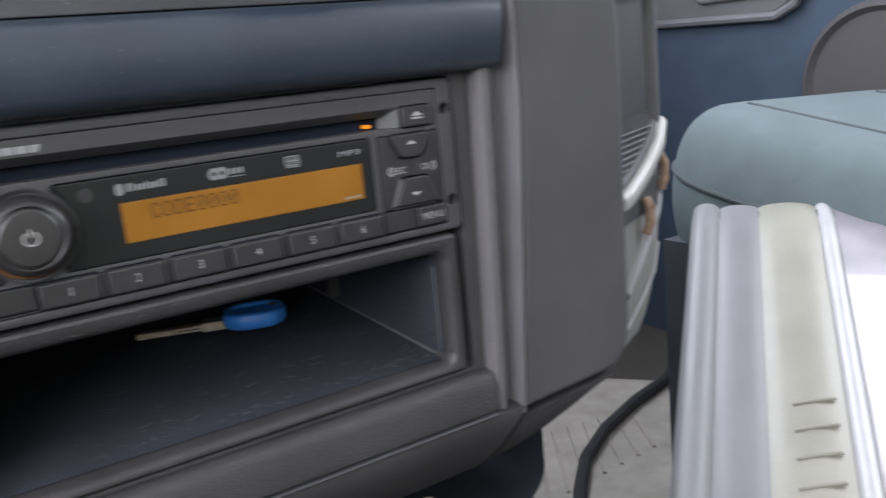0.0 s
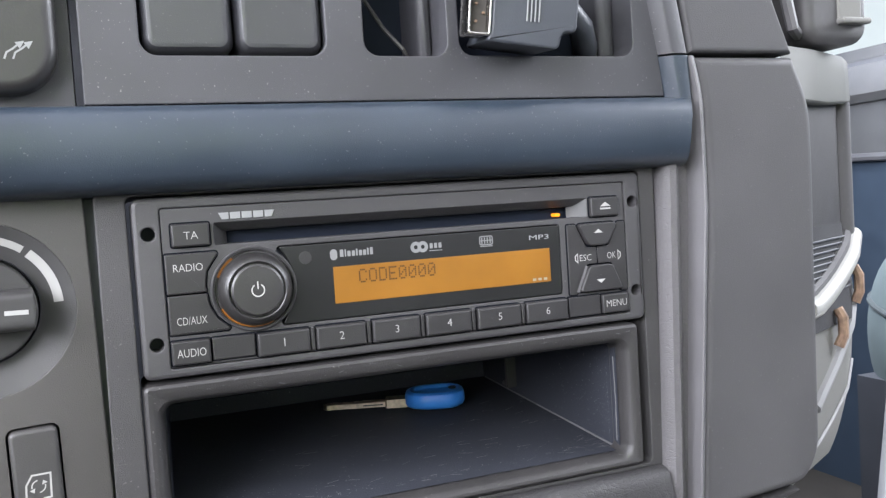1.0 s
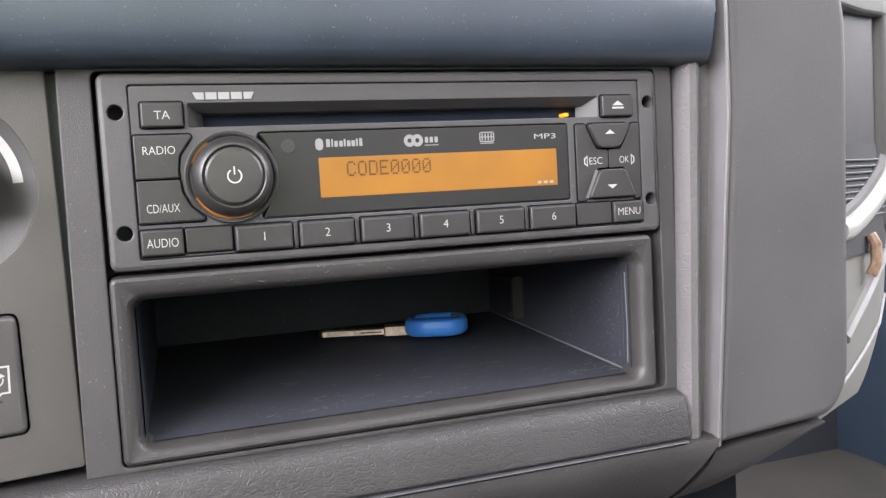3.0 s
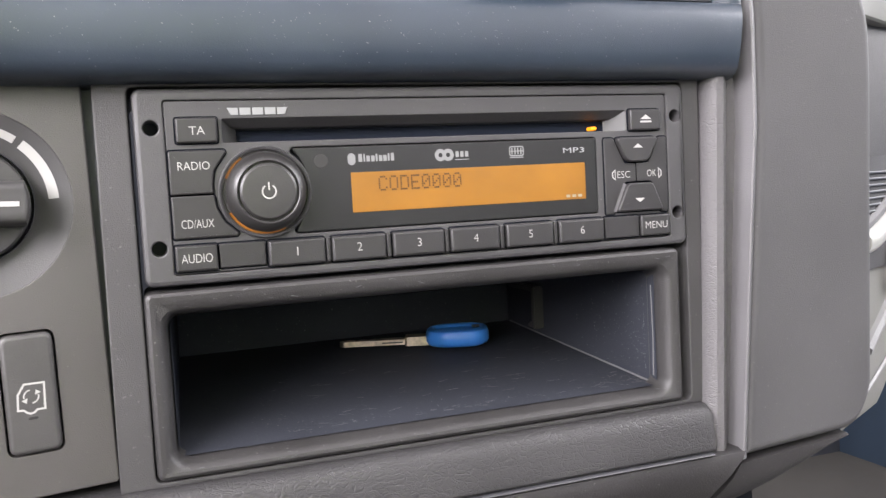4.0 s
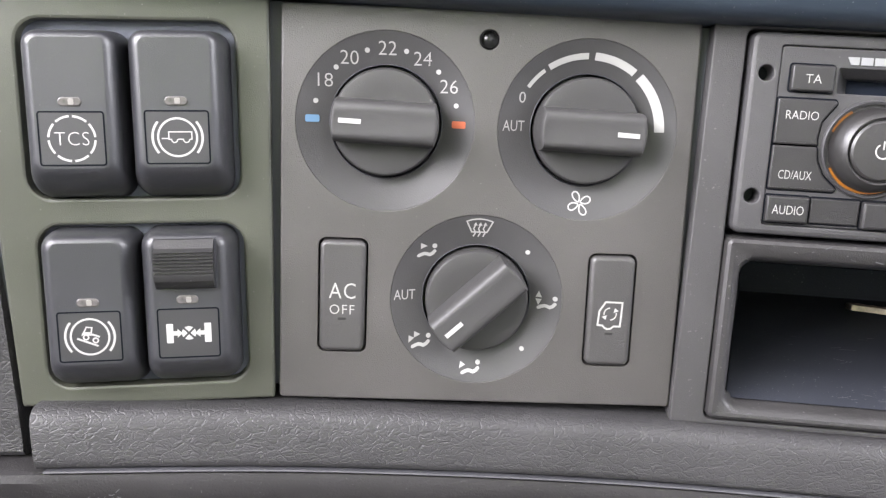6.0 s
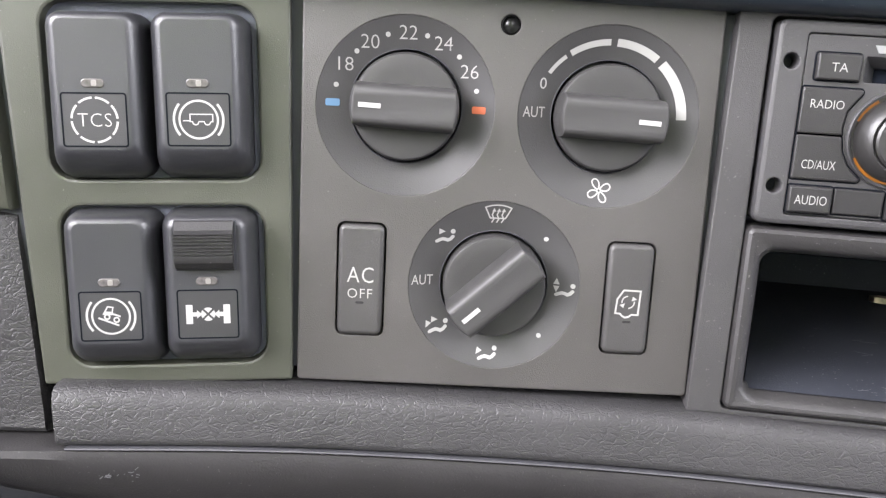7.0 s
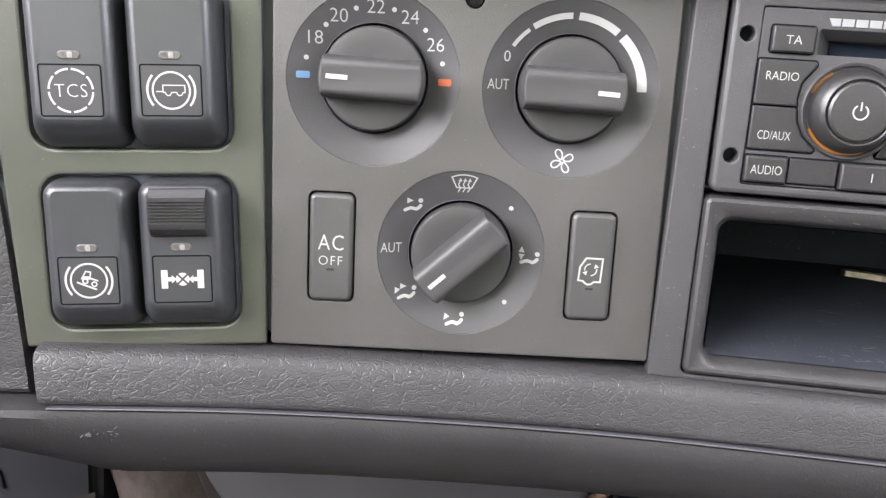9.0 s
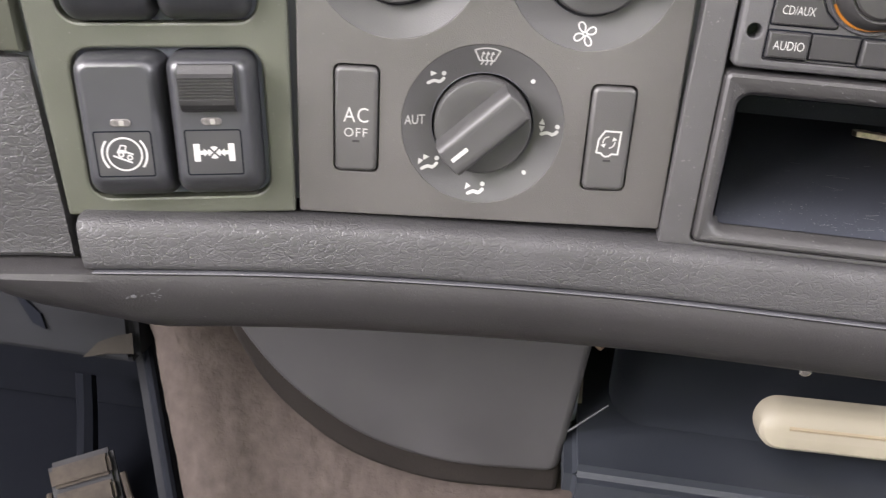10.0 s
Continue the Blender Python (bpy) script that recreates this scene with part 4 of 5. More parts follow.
key_block(rounded(-0.0790, 0.0124, -0.0677, 0.0194, 0.0005, 3), "TA", 0.0023, (-0.0733, 0.0158))
key_block(polygon(soften([(-0.0815, -0.0020), (-0.0697, -0.0020), (-0.0700, 0.0000), (-0.0694, 0.0045), (-0.0658, 0.0095), (-0.0662, 0.0103), (-0.0815, 0.0103)], 0.0006, 3)), "RADIO", 0.0023, (-0.0748, 0.0060), 0.0087, -0.0034, 0.0004)
key_block(polygon(soften([(-0.0815, -0.0144), (-0.0640, -0.0144), (-0.0634, -0.0136), (-0.0672, -0.0102), (-0.0692, -0.0062), (-0.0697, -0.0024), (-0.0815, -0.0024)], 0.0006, 3)), "CD/AUX", 0.0024, (-0.0748, -0.0103), 0.0089, -0.0034, 0.0004)
key_block(rounded(-0.0815, -0.0236, -0.0700, -0.0163, 0.0004, 3), "AUDIO", 0.0025, (-0.0757, -0.0200), 0.0085)
key_block(rounded(-0.0694, -0.0233, -0.0564, -0.0164, 0.0003, 2), front=-0.0034, bevel=0.0003)
for k, x0 in enumerate((-0.0557, -0.0370, -0.0181, 0.0007, 0.0198, 0.0387)):
    key_block(rounded(x0, -0.0240, x0 + 0.0166, -0.0165, 0.0005, 3), str(k + 1), 0.0025, (x0 + 0.0083, -0.0200), front=-0.0046, bevel=0.0008)
    if k < 5:
        part("divider", solid(rounded(x0 + 0.0170, -0.0238, x0 + 0.0183, -0.0166, 0.0003, 2), 0, -0.0040, 0.0003), BUTTON, radio)
key_block(rounded(0.0563, -0.0237, 0.0695, -0.0166, 0.0003, 2), front=-0.0034, bevel=0.0003)
key_block(rounded(0.0701, -0.0237, 0.0815, -0.0167, 0.0004, 3), "MENU", 0.0024, (0.0759, -0.0201), 0.0087)
ej = key_block(rounded(0.0672, 0.0122, 0.0790, 0.0192, 0.0005, 3))
bm = bmesh.new()
patch(bm, [(0.0709, 0.0158), (0.0753, 0.0158), (0.0731, 0.0174)], -0.00426)
patch(bm, [(0.0709, 0.0147), (0.0753, 0.0147), (0.0753, 0.0153), (0.0709, 0.0153)], -0.00426)
part("symbol", bm, WHITE, ej, flat=True)
# menu pad
key_block(polygon(soften([(0.0573, -0.0157), (0.0604, -0.0157), (0.0650, -0.0050), (0.0692, -0.0050), (0.0692, 0.0012), (0.0650, 0.0012), (0.0608, 0.0098), (0.0573, 0.0098)], 0.0006, 3)), "ESC", 0.0023, (0.0644, -0.0025), 0.0049, -0.0030, 0.0002)
key_block(polygon(soften([(0.0696, -0.0050), (0.0752, -0.0050), (0.0790, -0.0157), (0.0817, -0.0157), (0.0817, 0.0098), (0.0786, 0.0098), (0.0742, 0.0012), (0.0696, 0.0012)], 0.0006, 3)), "OK", 0.0023, (0.0754, -0.0024), 0.0037, -0.0030, 0.0002)
bm = bmesh.new()
stroke(bm, [(0.0611, -0.0041), (0.0611, -0.0009), (0.0601, -0.0018), (0.0601, -0.0032)], 0.00042, True, -0.00307)
stroke(bm, [(0.0782, -0.0041), (0.0782, -0.0009), (0.0792, -0.0018), (0.0792, -0.0032)], 0.00042, True, -0.00307)
part("arrow_marks", bm, WHITE, radio, flat=True)
up = key_block(polygon(soften([(0.0652, 0.0017), (0.0735, 0.0017), (0.0778, 0.0099), (0.0612, 0.0099)], 0.0020, 4)), front=-0.0046, bevel=0.0005)
patch_bm = patch(bmesh.new(), [(0.0675, 0.0063), (0.0713, 0.0063), (0.0694, 0.0077)], -0.00466)
part("symbol", patch_bm, WHITE, up, flat=True)
dn = key_block(polygon(soften([(0.0608, -0.0150), (0.0790, -0.0150), (0.0750, -0.0055), (0.0654, -0.0055)], [0.0014, 0.0014, 0.0016, 0.0016], 4)), front=-0.0046, bevel=0.0005)
patch_bm = patch(bmesh.new(), [(0.0695, -0.0121), (0.0714, -0.0107), (0.0676, -0.0107)], -0.00466)
part("symbol", patch_bm, WHITE, dn, flat=True)
glint = stroke(bmesh.new(), [(0.0603, -0.0149), (0.0645, -0.0056)], 0.0011, False, -0.0034)
part("chrome_edge", glint, EDGEGREY, radio, flat=True)
# volume knob with its glowing ring
kx, kz = -0.0553, -0.0023
n = 64
well = bmesh.new()
loft(well, [[(kx + q * math.cos(2 * math.pi * k / n), y, kz + q * math.sin(2 * math.pi * k / n)) for k in range(n)] for q, y in ((0.0134, -0.0020), (0.0133, -0.0036), (0.0130, -0.0040), (0.0123, -0.0036), (0.0121, -0.0024))], cap_end=False)
part("knob_collar", well, RADIO, radio)
ring = bmesh.new()
loft(ring, [[(kx + q * math.cos(2 * math.pi * k / n), -0.0025, kz + q * math.sin(2 * math.pi * k / n)) for k in range(n)] for q in (0.01225, 0.0105)], cap_end=False)
ring = part("light_ring", ring, SURR, radio, "dark ring with dim amber lamps")
for a0, a1 in ((122, 158), (208, 296)):
    lit = stroke(bmesh.new(), arc(kx, kz, 0.01170, a0, a1, 20), 0.0008, False, -0.0026)
    part("lamp", lit, RINGGLOW, ring, "dim amber lamp", flat=True)
kb = bmesh.new()
loft(kb, [[(q * math.cos(2 * math.pi * k / n), y, q * math.sin(2 * math.pi * k / n)) for k in range(n)]
          for q, y in ((0.0113, -0.0022), (0.0115, -0.0050), (0.0112, -0.0066), (0.0104, -0.0083), (0.0095, -0.0095), (0.0089, -0.0099), (0.0086, -0.0097), (0.0084, -0.0088), (0.0082, -0.0088), (0.0080, -0.0098), (0.0074, -0.0103), (0.004, -0.0105), (0.001, -0.0105))])
vk = part("volume_knob", kb, VOLUME, radio, place=pose(kx, 0, kz))
bm = bmesh.new()
stroke(bm, arc(0, 0, 0.0019, 122, 418, 24), 0.00040, False, -0.01058)
stroke(bm, [(0, 0.0004), (0, 0.0027)], 0.00040, False, -0.01058)
part("power_symbol", bm, WHITE, vk, flat=True)

# ---- storage tray under the radio, and the key in it ----
tray = thing("storage_tray", "open black plastic storage tray under the radio", "storage tray", pose(0, 0.0020, 1.0))
bm = bmesh.new()
rings = []
Tf = rounded(-0.0908, -0.0829, 0.0856, -0.0288, 0.0022, 5)
Ti = rounded(-0.0843, -0.0775, 0.0784, -0.0367, 0.0030, 5)
for sh, i, y in ((Tf, 0, 0.02), (Tf, 0, 0.0), (Tf, 0.0005, -0.0014), (Tf, 0.0014, -0.0020), (Tf, 0.0024, -0.0019), (Ti, -0.0032, -0.0015), (Ti, -0.0023, -0.0008), (Ti, -0.0015, 0.0006), (Ti, -0.0009, 0.0024), (Ti, -0.0004, 0.0048), (Ti, 0.0, 0.0085)):
    rings.append([(x, y, z) for x, z in sh(i)])
loft(bm, rings, cap_end=False)
part("frame", bm, TRAYFRAME, tray)
bm = bmesh.new()
D = 0.128
a = [(-0.0843, 0.004, -0.0776), (0.0785, 0.004, -0.0776), (0.0785, 0.004, -0.0365), (-0.0843, 0.004, -0.0365)]
b = [(-0.0790, D, -0.0700), (0.0768, D, -0.0700), (0.0768, D, -0.0330), (-0.0790, D, -0.0330)]
loft(bm, [a, b])
part("liner", bm, TRAY, tray)
cp = bmesh.new()
box(cp, 0.0725, 0.0795, 0.0900, 0.0930, -0.0690, -0.0500)
box(cp, 0.0725, 0.0795, 0.0930, 0.1180, -0.0520, -0.0500)
box(cp, 0.0735, 0.0795, 0.0930, 0.0990, -0.0690, -0.0668)
bmesh.ops.bevel(cp, geom=cp.edges[:], offset=0.0006, segments=2, affect="EDGES")
part("clip", cp, TRAYFRAME, tray, "small moulded clip on the tray wall")
rnd = random.Random(11)
for k in range(95):
    x0, y0 = 0.074 - 0.130 * rnd.random() ** 1.5, 0.009 + 0.075 * rnd.random() ** 2
    ln, an = rnd.uniform(0.0006, 0.006), rnd.uniform(-0.5, 0.5)
    zz = lambda yy: -0.0775 + 0.0075 * (yy - 0.003) / (D - 0.003) + 0.00015
    w = rnd.uniform(0.00005, 0.00012)
    bm = bmesh.new()
    dx, dy = math.cos(an) * ln, math.sin(an) * ln
    bm.faces.new([bm.verts.new(p) for p in ((x0, y0 - w, zz(y0 - w)), (x0 + dx, y0 + dy - w, zz(y0 + dy - w)), (x0 + dx, y0 + dy + w, zz(y0 + dy + w)), (x0, y0 + w, zz(y0 + w)))])
    part("scratch", bm, DUSTY, tray, flat=True)
# pale bar put in for the bright line of the lit floor corner
part("pale_edge", tube(bmesh.new(), [(0.0783, 0.008, -0.0772), (0.0776, 0.070, -0.0735), (0.0768, 0.126, -0.0700)], 0.0005, 6), SCUFFGLINT, tray)
# pale specks on the tray's floor and its inner end wall, densest towards the front
specks = bmesh.new()
for k in range(420):
    q, an = rnd.uniform(0.00010, 0.00034), rnd.uniform(0, 3.14)
    c, d = math.cos(an) * q, math.sin(an) * q
    y0 = 0.0105 + 0.05 * rnd.random() ** 2.5
    if k < 250:
        x0 = rnd.uniform(-0.080, 0.076)
        pts = [(x0 + u, y0 + v, zz(y0 + v)) for u, v in ((-c, -d), (d * 0.5, -c * 0.5), (c, d), (-d * 0.5, c * 0.5))]
    else:
        z0 = -0.040 - 0.034 * rnd.random() ** 0.7
        pts = [(0.0783 - 0.0137 * (y0 + u - 0.004), y0 + u, z0 + v) for u, v in ((-c, -d), (d * 0.4, -c * 0.4), (c, d), (-d * 0.4, c * 0.4))]
    specks.faces.new([specks.verts.new(p) for p in pts])
part("dust", specks, DUSTY, tray, "pale dust specks and scuffs", flat=True)["kind"] = "stuff"
# pale bar put in for the light that the rounded front edge catches
part("pale_edge", tube(bmesh.new(), [(0.0786, 0.0060, -0.0745), (0.0787, 0.0056, -0.0600), (0.0786, 0.0060, -0.0420)], 0.0004, 6), SCUFFGLINT, tray)

# small scuffs on the tray's front frame
rnd = random.Random(31)
for k in range(26):
    x0 = rnd.uniform(-0.086, 0.080)
    z0 = (-0.0318 if k % 2 else -0.0806) + rnd.gauss(0, 0.0011)
    ln, an = rnd.uniform(0.0003, 0.0022), rnd.gauss(0.0, 0.35)
    part("scuff", stroke(bmesh.new(), [(x0, z0), (x0 + ln * math.cos(an), z0 + ln * math.sin(an))], rnd.uniform(0.00008, 0.00024), False, -0.00208), SCUFFGLINT, tray, flat=True)


def floor_height(y):
    """Height of the tray's floor."""
    return 1.0 - 0.0775 + 0.0075 * (y - 0.003) / (D - 0.003)


key = thing("ignition_key", "nickel car key with a bright blue plastic head", "key", Matrix.Translation((0.010, 0.100, floor_height(0.100) + 0.0008)) @ pose(0, 0, 0, 0, 0, -20))
bl = bmesh.new()
pts = [(-0.0225, -0.0030), (-0.0195, -0.0030), (-0.0185, -0.0027), (-0.0165, -0.0030), (-0.0140, -0.0026), (-0.0115, -0.0030), (-0.0080, -0.0031), (0.012, -0.0032), (0.012, 0.0032), (-0.006, 0.0030), (-0.0075, 0.0020), (-0.0095, 0.0028), (-0.0120, 0.0012), (-0.0145, 0.0024), (-0.0170, 0.0014), (-0.0200, 0.0026), (-0.0230, 0.0012), (-0.0246, 0.0002), (-0.0240, -0.0018)]
loft(bl, [[(x, y, z) for x, y in pts] for z in (0.0012, 0.0034)], cap_start=True)
part("blade", bl, METAL, key, "worn nickel blade")
part("groove", box(bmesh.new(), -0.0225, 0.004, -0.0008, 0.0006, 0.0030, 0.00345), BRASS, key)
part("groove", box(bmesh.new(), -0.006, 0.003, -0.00325, -0.0029, 0.0020, 0.0026), GAP, key)
sh = bmesh.new()
loft(sh, [[(x, y, z) for x, y in rounded(0.004, -0.0042, 0.016, 0.0042, 0.001, 3)()] for z in (0.0006, 0.0044)], cap_start=True)
part("collar", sh, METAL, key)
hd = bmesh.new()
OUT = polygon(soften([(0.0130, -0.0060), (0.0200, -0.0115), (0.0342, -0.0120), (0.0402, -0.0060), (0.0402, 0.0060), (0.0342, 0.0120), (0.0200, 0.0115), (0.0130, 0.0060)], 0.005, 5))
loft(hd, [[(x, y, z) for x, y in OUT(i)] for i, z in ((0.0022, 0.0000), (0.0008, 0.0008), (0, 0.0022), (0, 0.0050), (0.0006, 0.0066), (0.0016, 0.0073), (0.0026, 0.0074), (0.0034, 0.0070), (0.0040, 0.0060), (0.0052, 0.0056))], cap_start=True)
part("head", hd, KEYBLUE, key, "blue moulded head")
ey = bmesh.new()
tube(ey, [(0.035 + 0.0016 * math.cos(t), 0.004 + 0.0016 * math.sin(t), 0.0066) for t in np.linspace(0, 6.28, 13)], 0.0005, 6)
part("eyelet", ey, BLACK, key)

# ---- blind switches in the upper panel ----
for x0, x1 in ((-0.0833, -0.0554), (-0.0552, -0.0272)):
    bm = bmesh.new()
    loft(bm, [[(x, y, z) for x, z in rounded(x0, 0.0704, x1, 0.123, 0.005)(i)] for i, y in ((0, 0.028), (0, 0.0050), (0.0005, 0.0028), (0.0014, 0.0008), (0.0024, -0.0002), (0.0034, -0.0004), (0.0036, -0.0004))])
    single("blind_switch_cover", bm, SWITCH, "blank grey cover filling an unused switch bay", "switch cover", RADIO_AT, "blank covers in the upper panel")

# ---- diagnostic plug hanging in its slot ----
plug = thing("diagnostic_plug", "black diagnostic plug with a bright metal shell and cable", "plug", pose(0.0322, -0.006, 1.0820, 6, 5, -6))
bm = solid(polygon(soften([(-0.0080, -0.0092), (0.0178, -0.0104), (0.0186, -0.0045), (0.0238, -0.0045), (0.0240, 0.026), (-0.0062, 0.026), (-0.0064, -0.006)], 0.0024, 4)), 0.012, -0.012, 0.0010, 3, cap_start=True)
part("housing", bm, GLOSSBLACK, plug)
for k in range(4):
    part("rib", solid(rounded(0.0055 + k * 0.0014, -0.002, 0.0059 + k * 0.0014, 0.022, 0.00015, 1), -0.0115, -0.0126, 0.0002), SILVER, plug)
shell = rounded(-0.0145, -0.0076, -0.0065, 0.024, 0.001, 3)
bm = plate(shell, [rounded(-0.0136, -0.0066, -0.0074, 0.023, 0.0006, 3)], -0.0125, -0.0030, 0.0004, -0.004)
part("metal_shell", bm, STEEL, plug, "bright metal connector shell")
part("insert", solid(rounded(-0.0136, -0.0066, -0.0074, 0.023, 0.0006, 3), -0.002, -0.0095, 0.0003), FLOOR, plug)
for k in range(9):
    part("contact", solid(circle(-0.0112 + 0.0024 * (k % 2), -0.0030 + 0.0028 * k, 0.0005, 8), -0.006, -0.0105, 0.0002), BRASS, plug)
part("cable", tube(bmesh.new(), [(0.0200, 0.004, 0.006), (0.0280, 0.006, 0.005), (0.0350, 0.011, 0.001), (0.0405, 0.018, -0.005), (0.0440, 0.026, -0.012), (0.0455, 0.034, -0.020)], 0.0046, 12), GLOSSBLACK, plug)

# ---- rotary lamp switch bezel at the upper left ----
bez = thing("light_switch", "black rotary light switch in a rounded bezel", "switch", pose(-0.1600, -0.0060, 1.0960, 0, 0, 5))
part("bezel", solid(rounded(-0.055, -0.0375, 0.0545, 0.040, 0.013, 10), 0.012, -0.0040, 0.0035, 6), VOLUME, bez)
part("inset", solid(rounded(0.012, -0.0122, 0.0451, 0.0365, 0.003, 5), 0.0, -0.0042, 0.0004), BLACK, bez)
part("inset_key", solid(rounded(0.0145, -0.0085, 0.0405, 0.034, 0.002, 4), 0.0, -0.0058, 0.0012), VOLUME, bez)
part("dial", solid(circle(0.0325, -0.0215, 0.0046, 32), 0.0, -0.0048, 0.0005), BLACK, bez)
bm = bmesh.new()
for o in (0.0, 0.0022):
    stroke(bm, [(0.0407 + o, -0.0281), (0.0414 + o, -0.0263), (0.0430 + o, -0.0253), (0.0444 + o, -0.0241)], 0.0005, False, -0.0041)
    patch(bm, [(0.0436 + o, -0.0235), (0.0448 + o, -0.0253), (0.0460 + o, -0.0231)], -0.0041)
part("symbol", bm, SILVER, bez, flat=True)
part("scale_arc", stroke(bmesh.new(), arc(0.0325, -0.0215, 0.0049, -80, 80, 16), 0.0005, False, -0.0042), SILVER, bez, flat=True)

# ---- passenger side of the dashboard ----
side = thing("passenger_dash", "pale beige passenger side dashboard with an open pocket", "dashboard", kind="structure")


def flank(u):
    """Plan of the receding flank, u from 0 to 1."""
    pts = [(0.1690, 0.0030), (0.1850, 0.0110), (0.2050, 0.0210), (0.2230, 0.0300), (0.2375, 0.0410), (0.2440, 0.0600), (0.2465, 0.1000)]
    k = min(int(u * 6), 5)
    w = u * 6 - k
    return pts[k][0] * (1 - w) + pts[k + 1][0] * w, pts[k][1] * (1 - w) + pts[k + 1][1] * w


def flank_sheet(z0, z1, pull0=0.0, pull1=0.0, out=0.0, steps=10, n=36):
    """A strip of the flank between two heights; pull draws it back at the ends."""
    bm = bmesh.new()
    rings = []
    for j in range(steps + 1):
        v = j / steps
        z, pull = z0 + (z1 - z0) * v, pull0 + (pull1 - pull0) * v
        ring = []
        for k in range(n + 1):
            u = k / n
            x, y = flank(u)
            nx, ny = 0.45, -0.89
            ring.append((x + nx * (out - pull), y + ny * (out - pull), z))
        rings.append(ring)
    loft(bm, rings, cap_end=False, closed=False)
    return bm


fc = bmesh.new()
rings = []
for z, out in ((1.0535, -0.008), (1.0532, -0.001), (1.0535, 0.0006), (1.0543, 0.0014), (1.0555, 0.0016), (1.0700, 0.0012), (1.0752, 0.0008), (1.0762, 0.0002), (1.0765, -0.002), (1.0765, -0.012)):
    ring = []
    for k in range(41):
        x, y = flank(0.80 * k / 40)
        slant = 0.010 * max(0.0, min(1.0, (z - 1.053) / 0.020)) * max(0.0, 1 - k / 10)
        ring.append((x + 0.45 * out - slant, y - 0.89 * out, z + 0.006 * max(0.0, k / 40 - 0.35) * (1.0 if z < 1.06 else 0.2)))
    rings.append(ring)
loft(fc, rings, cap_end=False, closed=False)
part("flank_top", fc, PALECAP, side, "pale beige rounded cap")
part("pocket_back", thick(flank_sheet(0.955, 1.056, 0.0030, 0.0035), 0.004), LOWER, side)
part("pocket_floor", thick(flank_sheet(0.955, 1.000, -0.0005, 0.0030), 0.003), RUBBER, side)
for k in range(10):
    z = 0.970 + k * 0.0026
    part("floor_rib", tube(bmesh.new(), [(flank(0.60 * i / 14)[0], flank(0.60 * i / 14)[1] - 0.0005 + 0.003 * (z - 0.955) / 0.045, z) for i in range(15)], 0.0005, 6), BLACK, side)
x, y = flank(0.585)
part("pocket_post", tube(bmesh.new(), [(x - 0.001, y + 0.003, 0.985), (x - 0.001, y + 0.003, 1.056)], 0.0050, 12), COLUMN, side)
# curved lip that sweeps down towards the column
lp = []
for k in range(25):
    u = k / 24
    x, y = flank(0.01 + 0.63 * u)
    lp.append((x, y, 0.9665 + 0.0265 * max(0.0, (u - 0.12) / 0.88) ** 1.4))
part("pocket_lip", tube(bmesh.new(), lp, 0.0049, 12), IVORY, side, "ivory curved lip")
part("inner_lip", tube(bmesh.new(), [(x - 0.0030, y + 0.0008, z + 0.0042) for x, y, z in lp], 0.0034, 10), COLUMN, side)


def low_point(u, v, out=0.0):
    """A place on the flank below the pocket: u along it, v from top to bottom."""
    x, y = flank(u)
    pull = 0.001 + 0.008 * v ** 4 - out
    return (x - 0.45 * pull - 0.009 * v ** 3 * u, y + 0.89 * pull, (0.950 + 0.036 * min(1.0, u / 0.65)) * (1 - v) + 0.890 * v)


low = bmesh.new()
loft(low, [[low_point(k / 30, j / 16) for k in range(31)] for j in range(17)], cap_end=False, closed=False)
part("flank_lower", thick(low, 0.006), BEIGE, side)
part("joint", tube(bmesh.new(), [low_point(0.10 + 0.55 * k / 15, 0.86 - 0.30 * k / 15, 0.0003) for k in range(16)], 0.0010, 6), DOORGREY, side)
part("shadow_strip", tube(bmesh.new(), [low_point(0.10 + 0.55 * k / 15, 0.50 - 0.28 * k / 15, 0.0000) for k in range(16)], 0.0030, 8), DOORGREY, side)
for u, v in ((0.32, 0.16), (0.60, 0.13)):
    x, y, hz = low_point(u, v, 0.002)
    hk = bmesh.new()
    tube(hk, [(x, y, hz + 0.007), (x + 0.001, y - 0.002, hz + 0.003), (x + 0.001, y - 0.002, hz - 0.005), (x - 0.001, y - 0.001, hz - 0.010)], 0.0023, 8)
    single("clip", hk, BRASS, "tarnished brass spring clip on the pocket edge", "clip", group="clips on the pocket edge")
bracket = part("bracket", solid(rounded(0.1845, 0.0785, 0.2200, 0.1600, 0.0085, 6), 0.034, 0.0110, 0.0045, 5), SURR, side, "dark grey plastic bracket", place=RADIO_AT)
part("inset", solid(rounded(0.2015, 0.0875, 0.2150, 0.1600, 0.0020, 4), 0.015, 0.0102, 0.0008, 3), BEIGE, bracket, "pale beige inset")
part("inset_lip", solid(rounded(0.2010, 0.0866, 0.2175, 0.0893, 0.0012, 3), 0.015, 0.0070, 0.0010, 3), BEIGE, bracket)
part("bracket_arm", tube(bmesh.new(), [(0.1610, 0.010, 1.135), (0.1700, 0.010, 1.108), (0.1765, 0.011, 1.0850), (0.1860, 0.018, 1.0835)], 0.0025, 8), EDGEGREY, side)
# body behind the flank that closes the dashboard
bk = bmesh.new()
box(bk, 0.120, 0.238, 0.105, 0.60, 0.875, 1.20)
part("core", bk, COLUMN, side)
bk = bmesh.new()
box(bk, -0.60, 0.119, 0.140, 0.60, 0.88, 1.20)
part("core", bk, BLACK, dash)
tp = bmesh.new()
box(tp, -0.70, 0.24, 0.06, 0.90, 1.142, 1.20)
part("dash_top", tp, GREY, side)

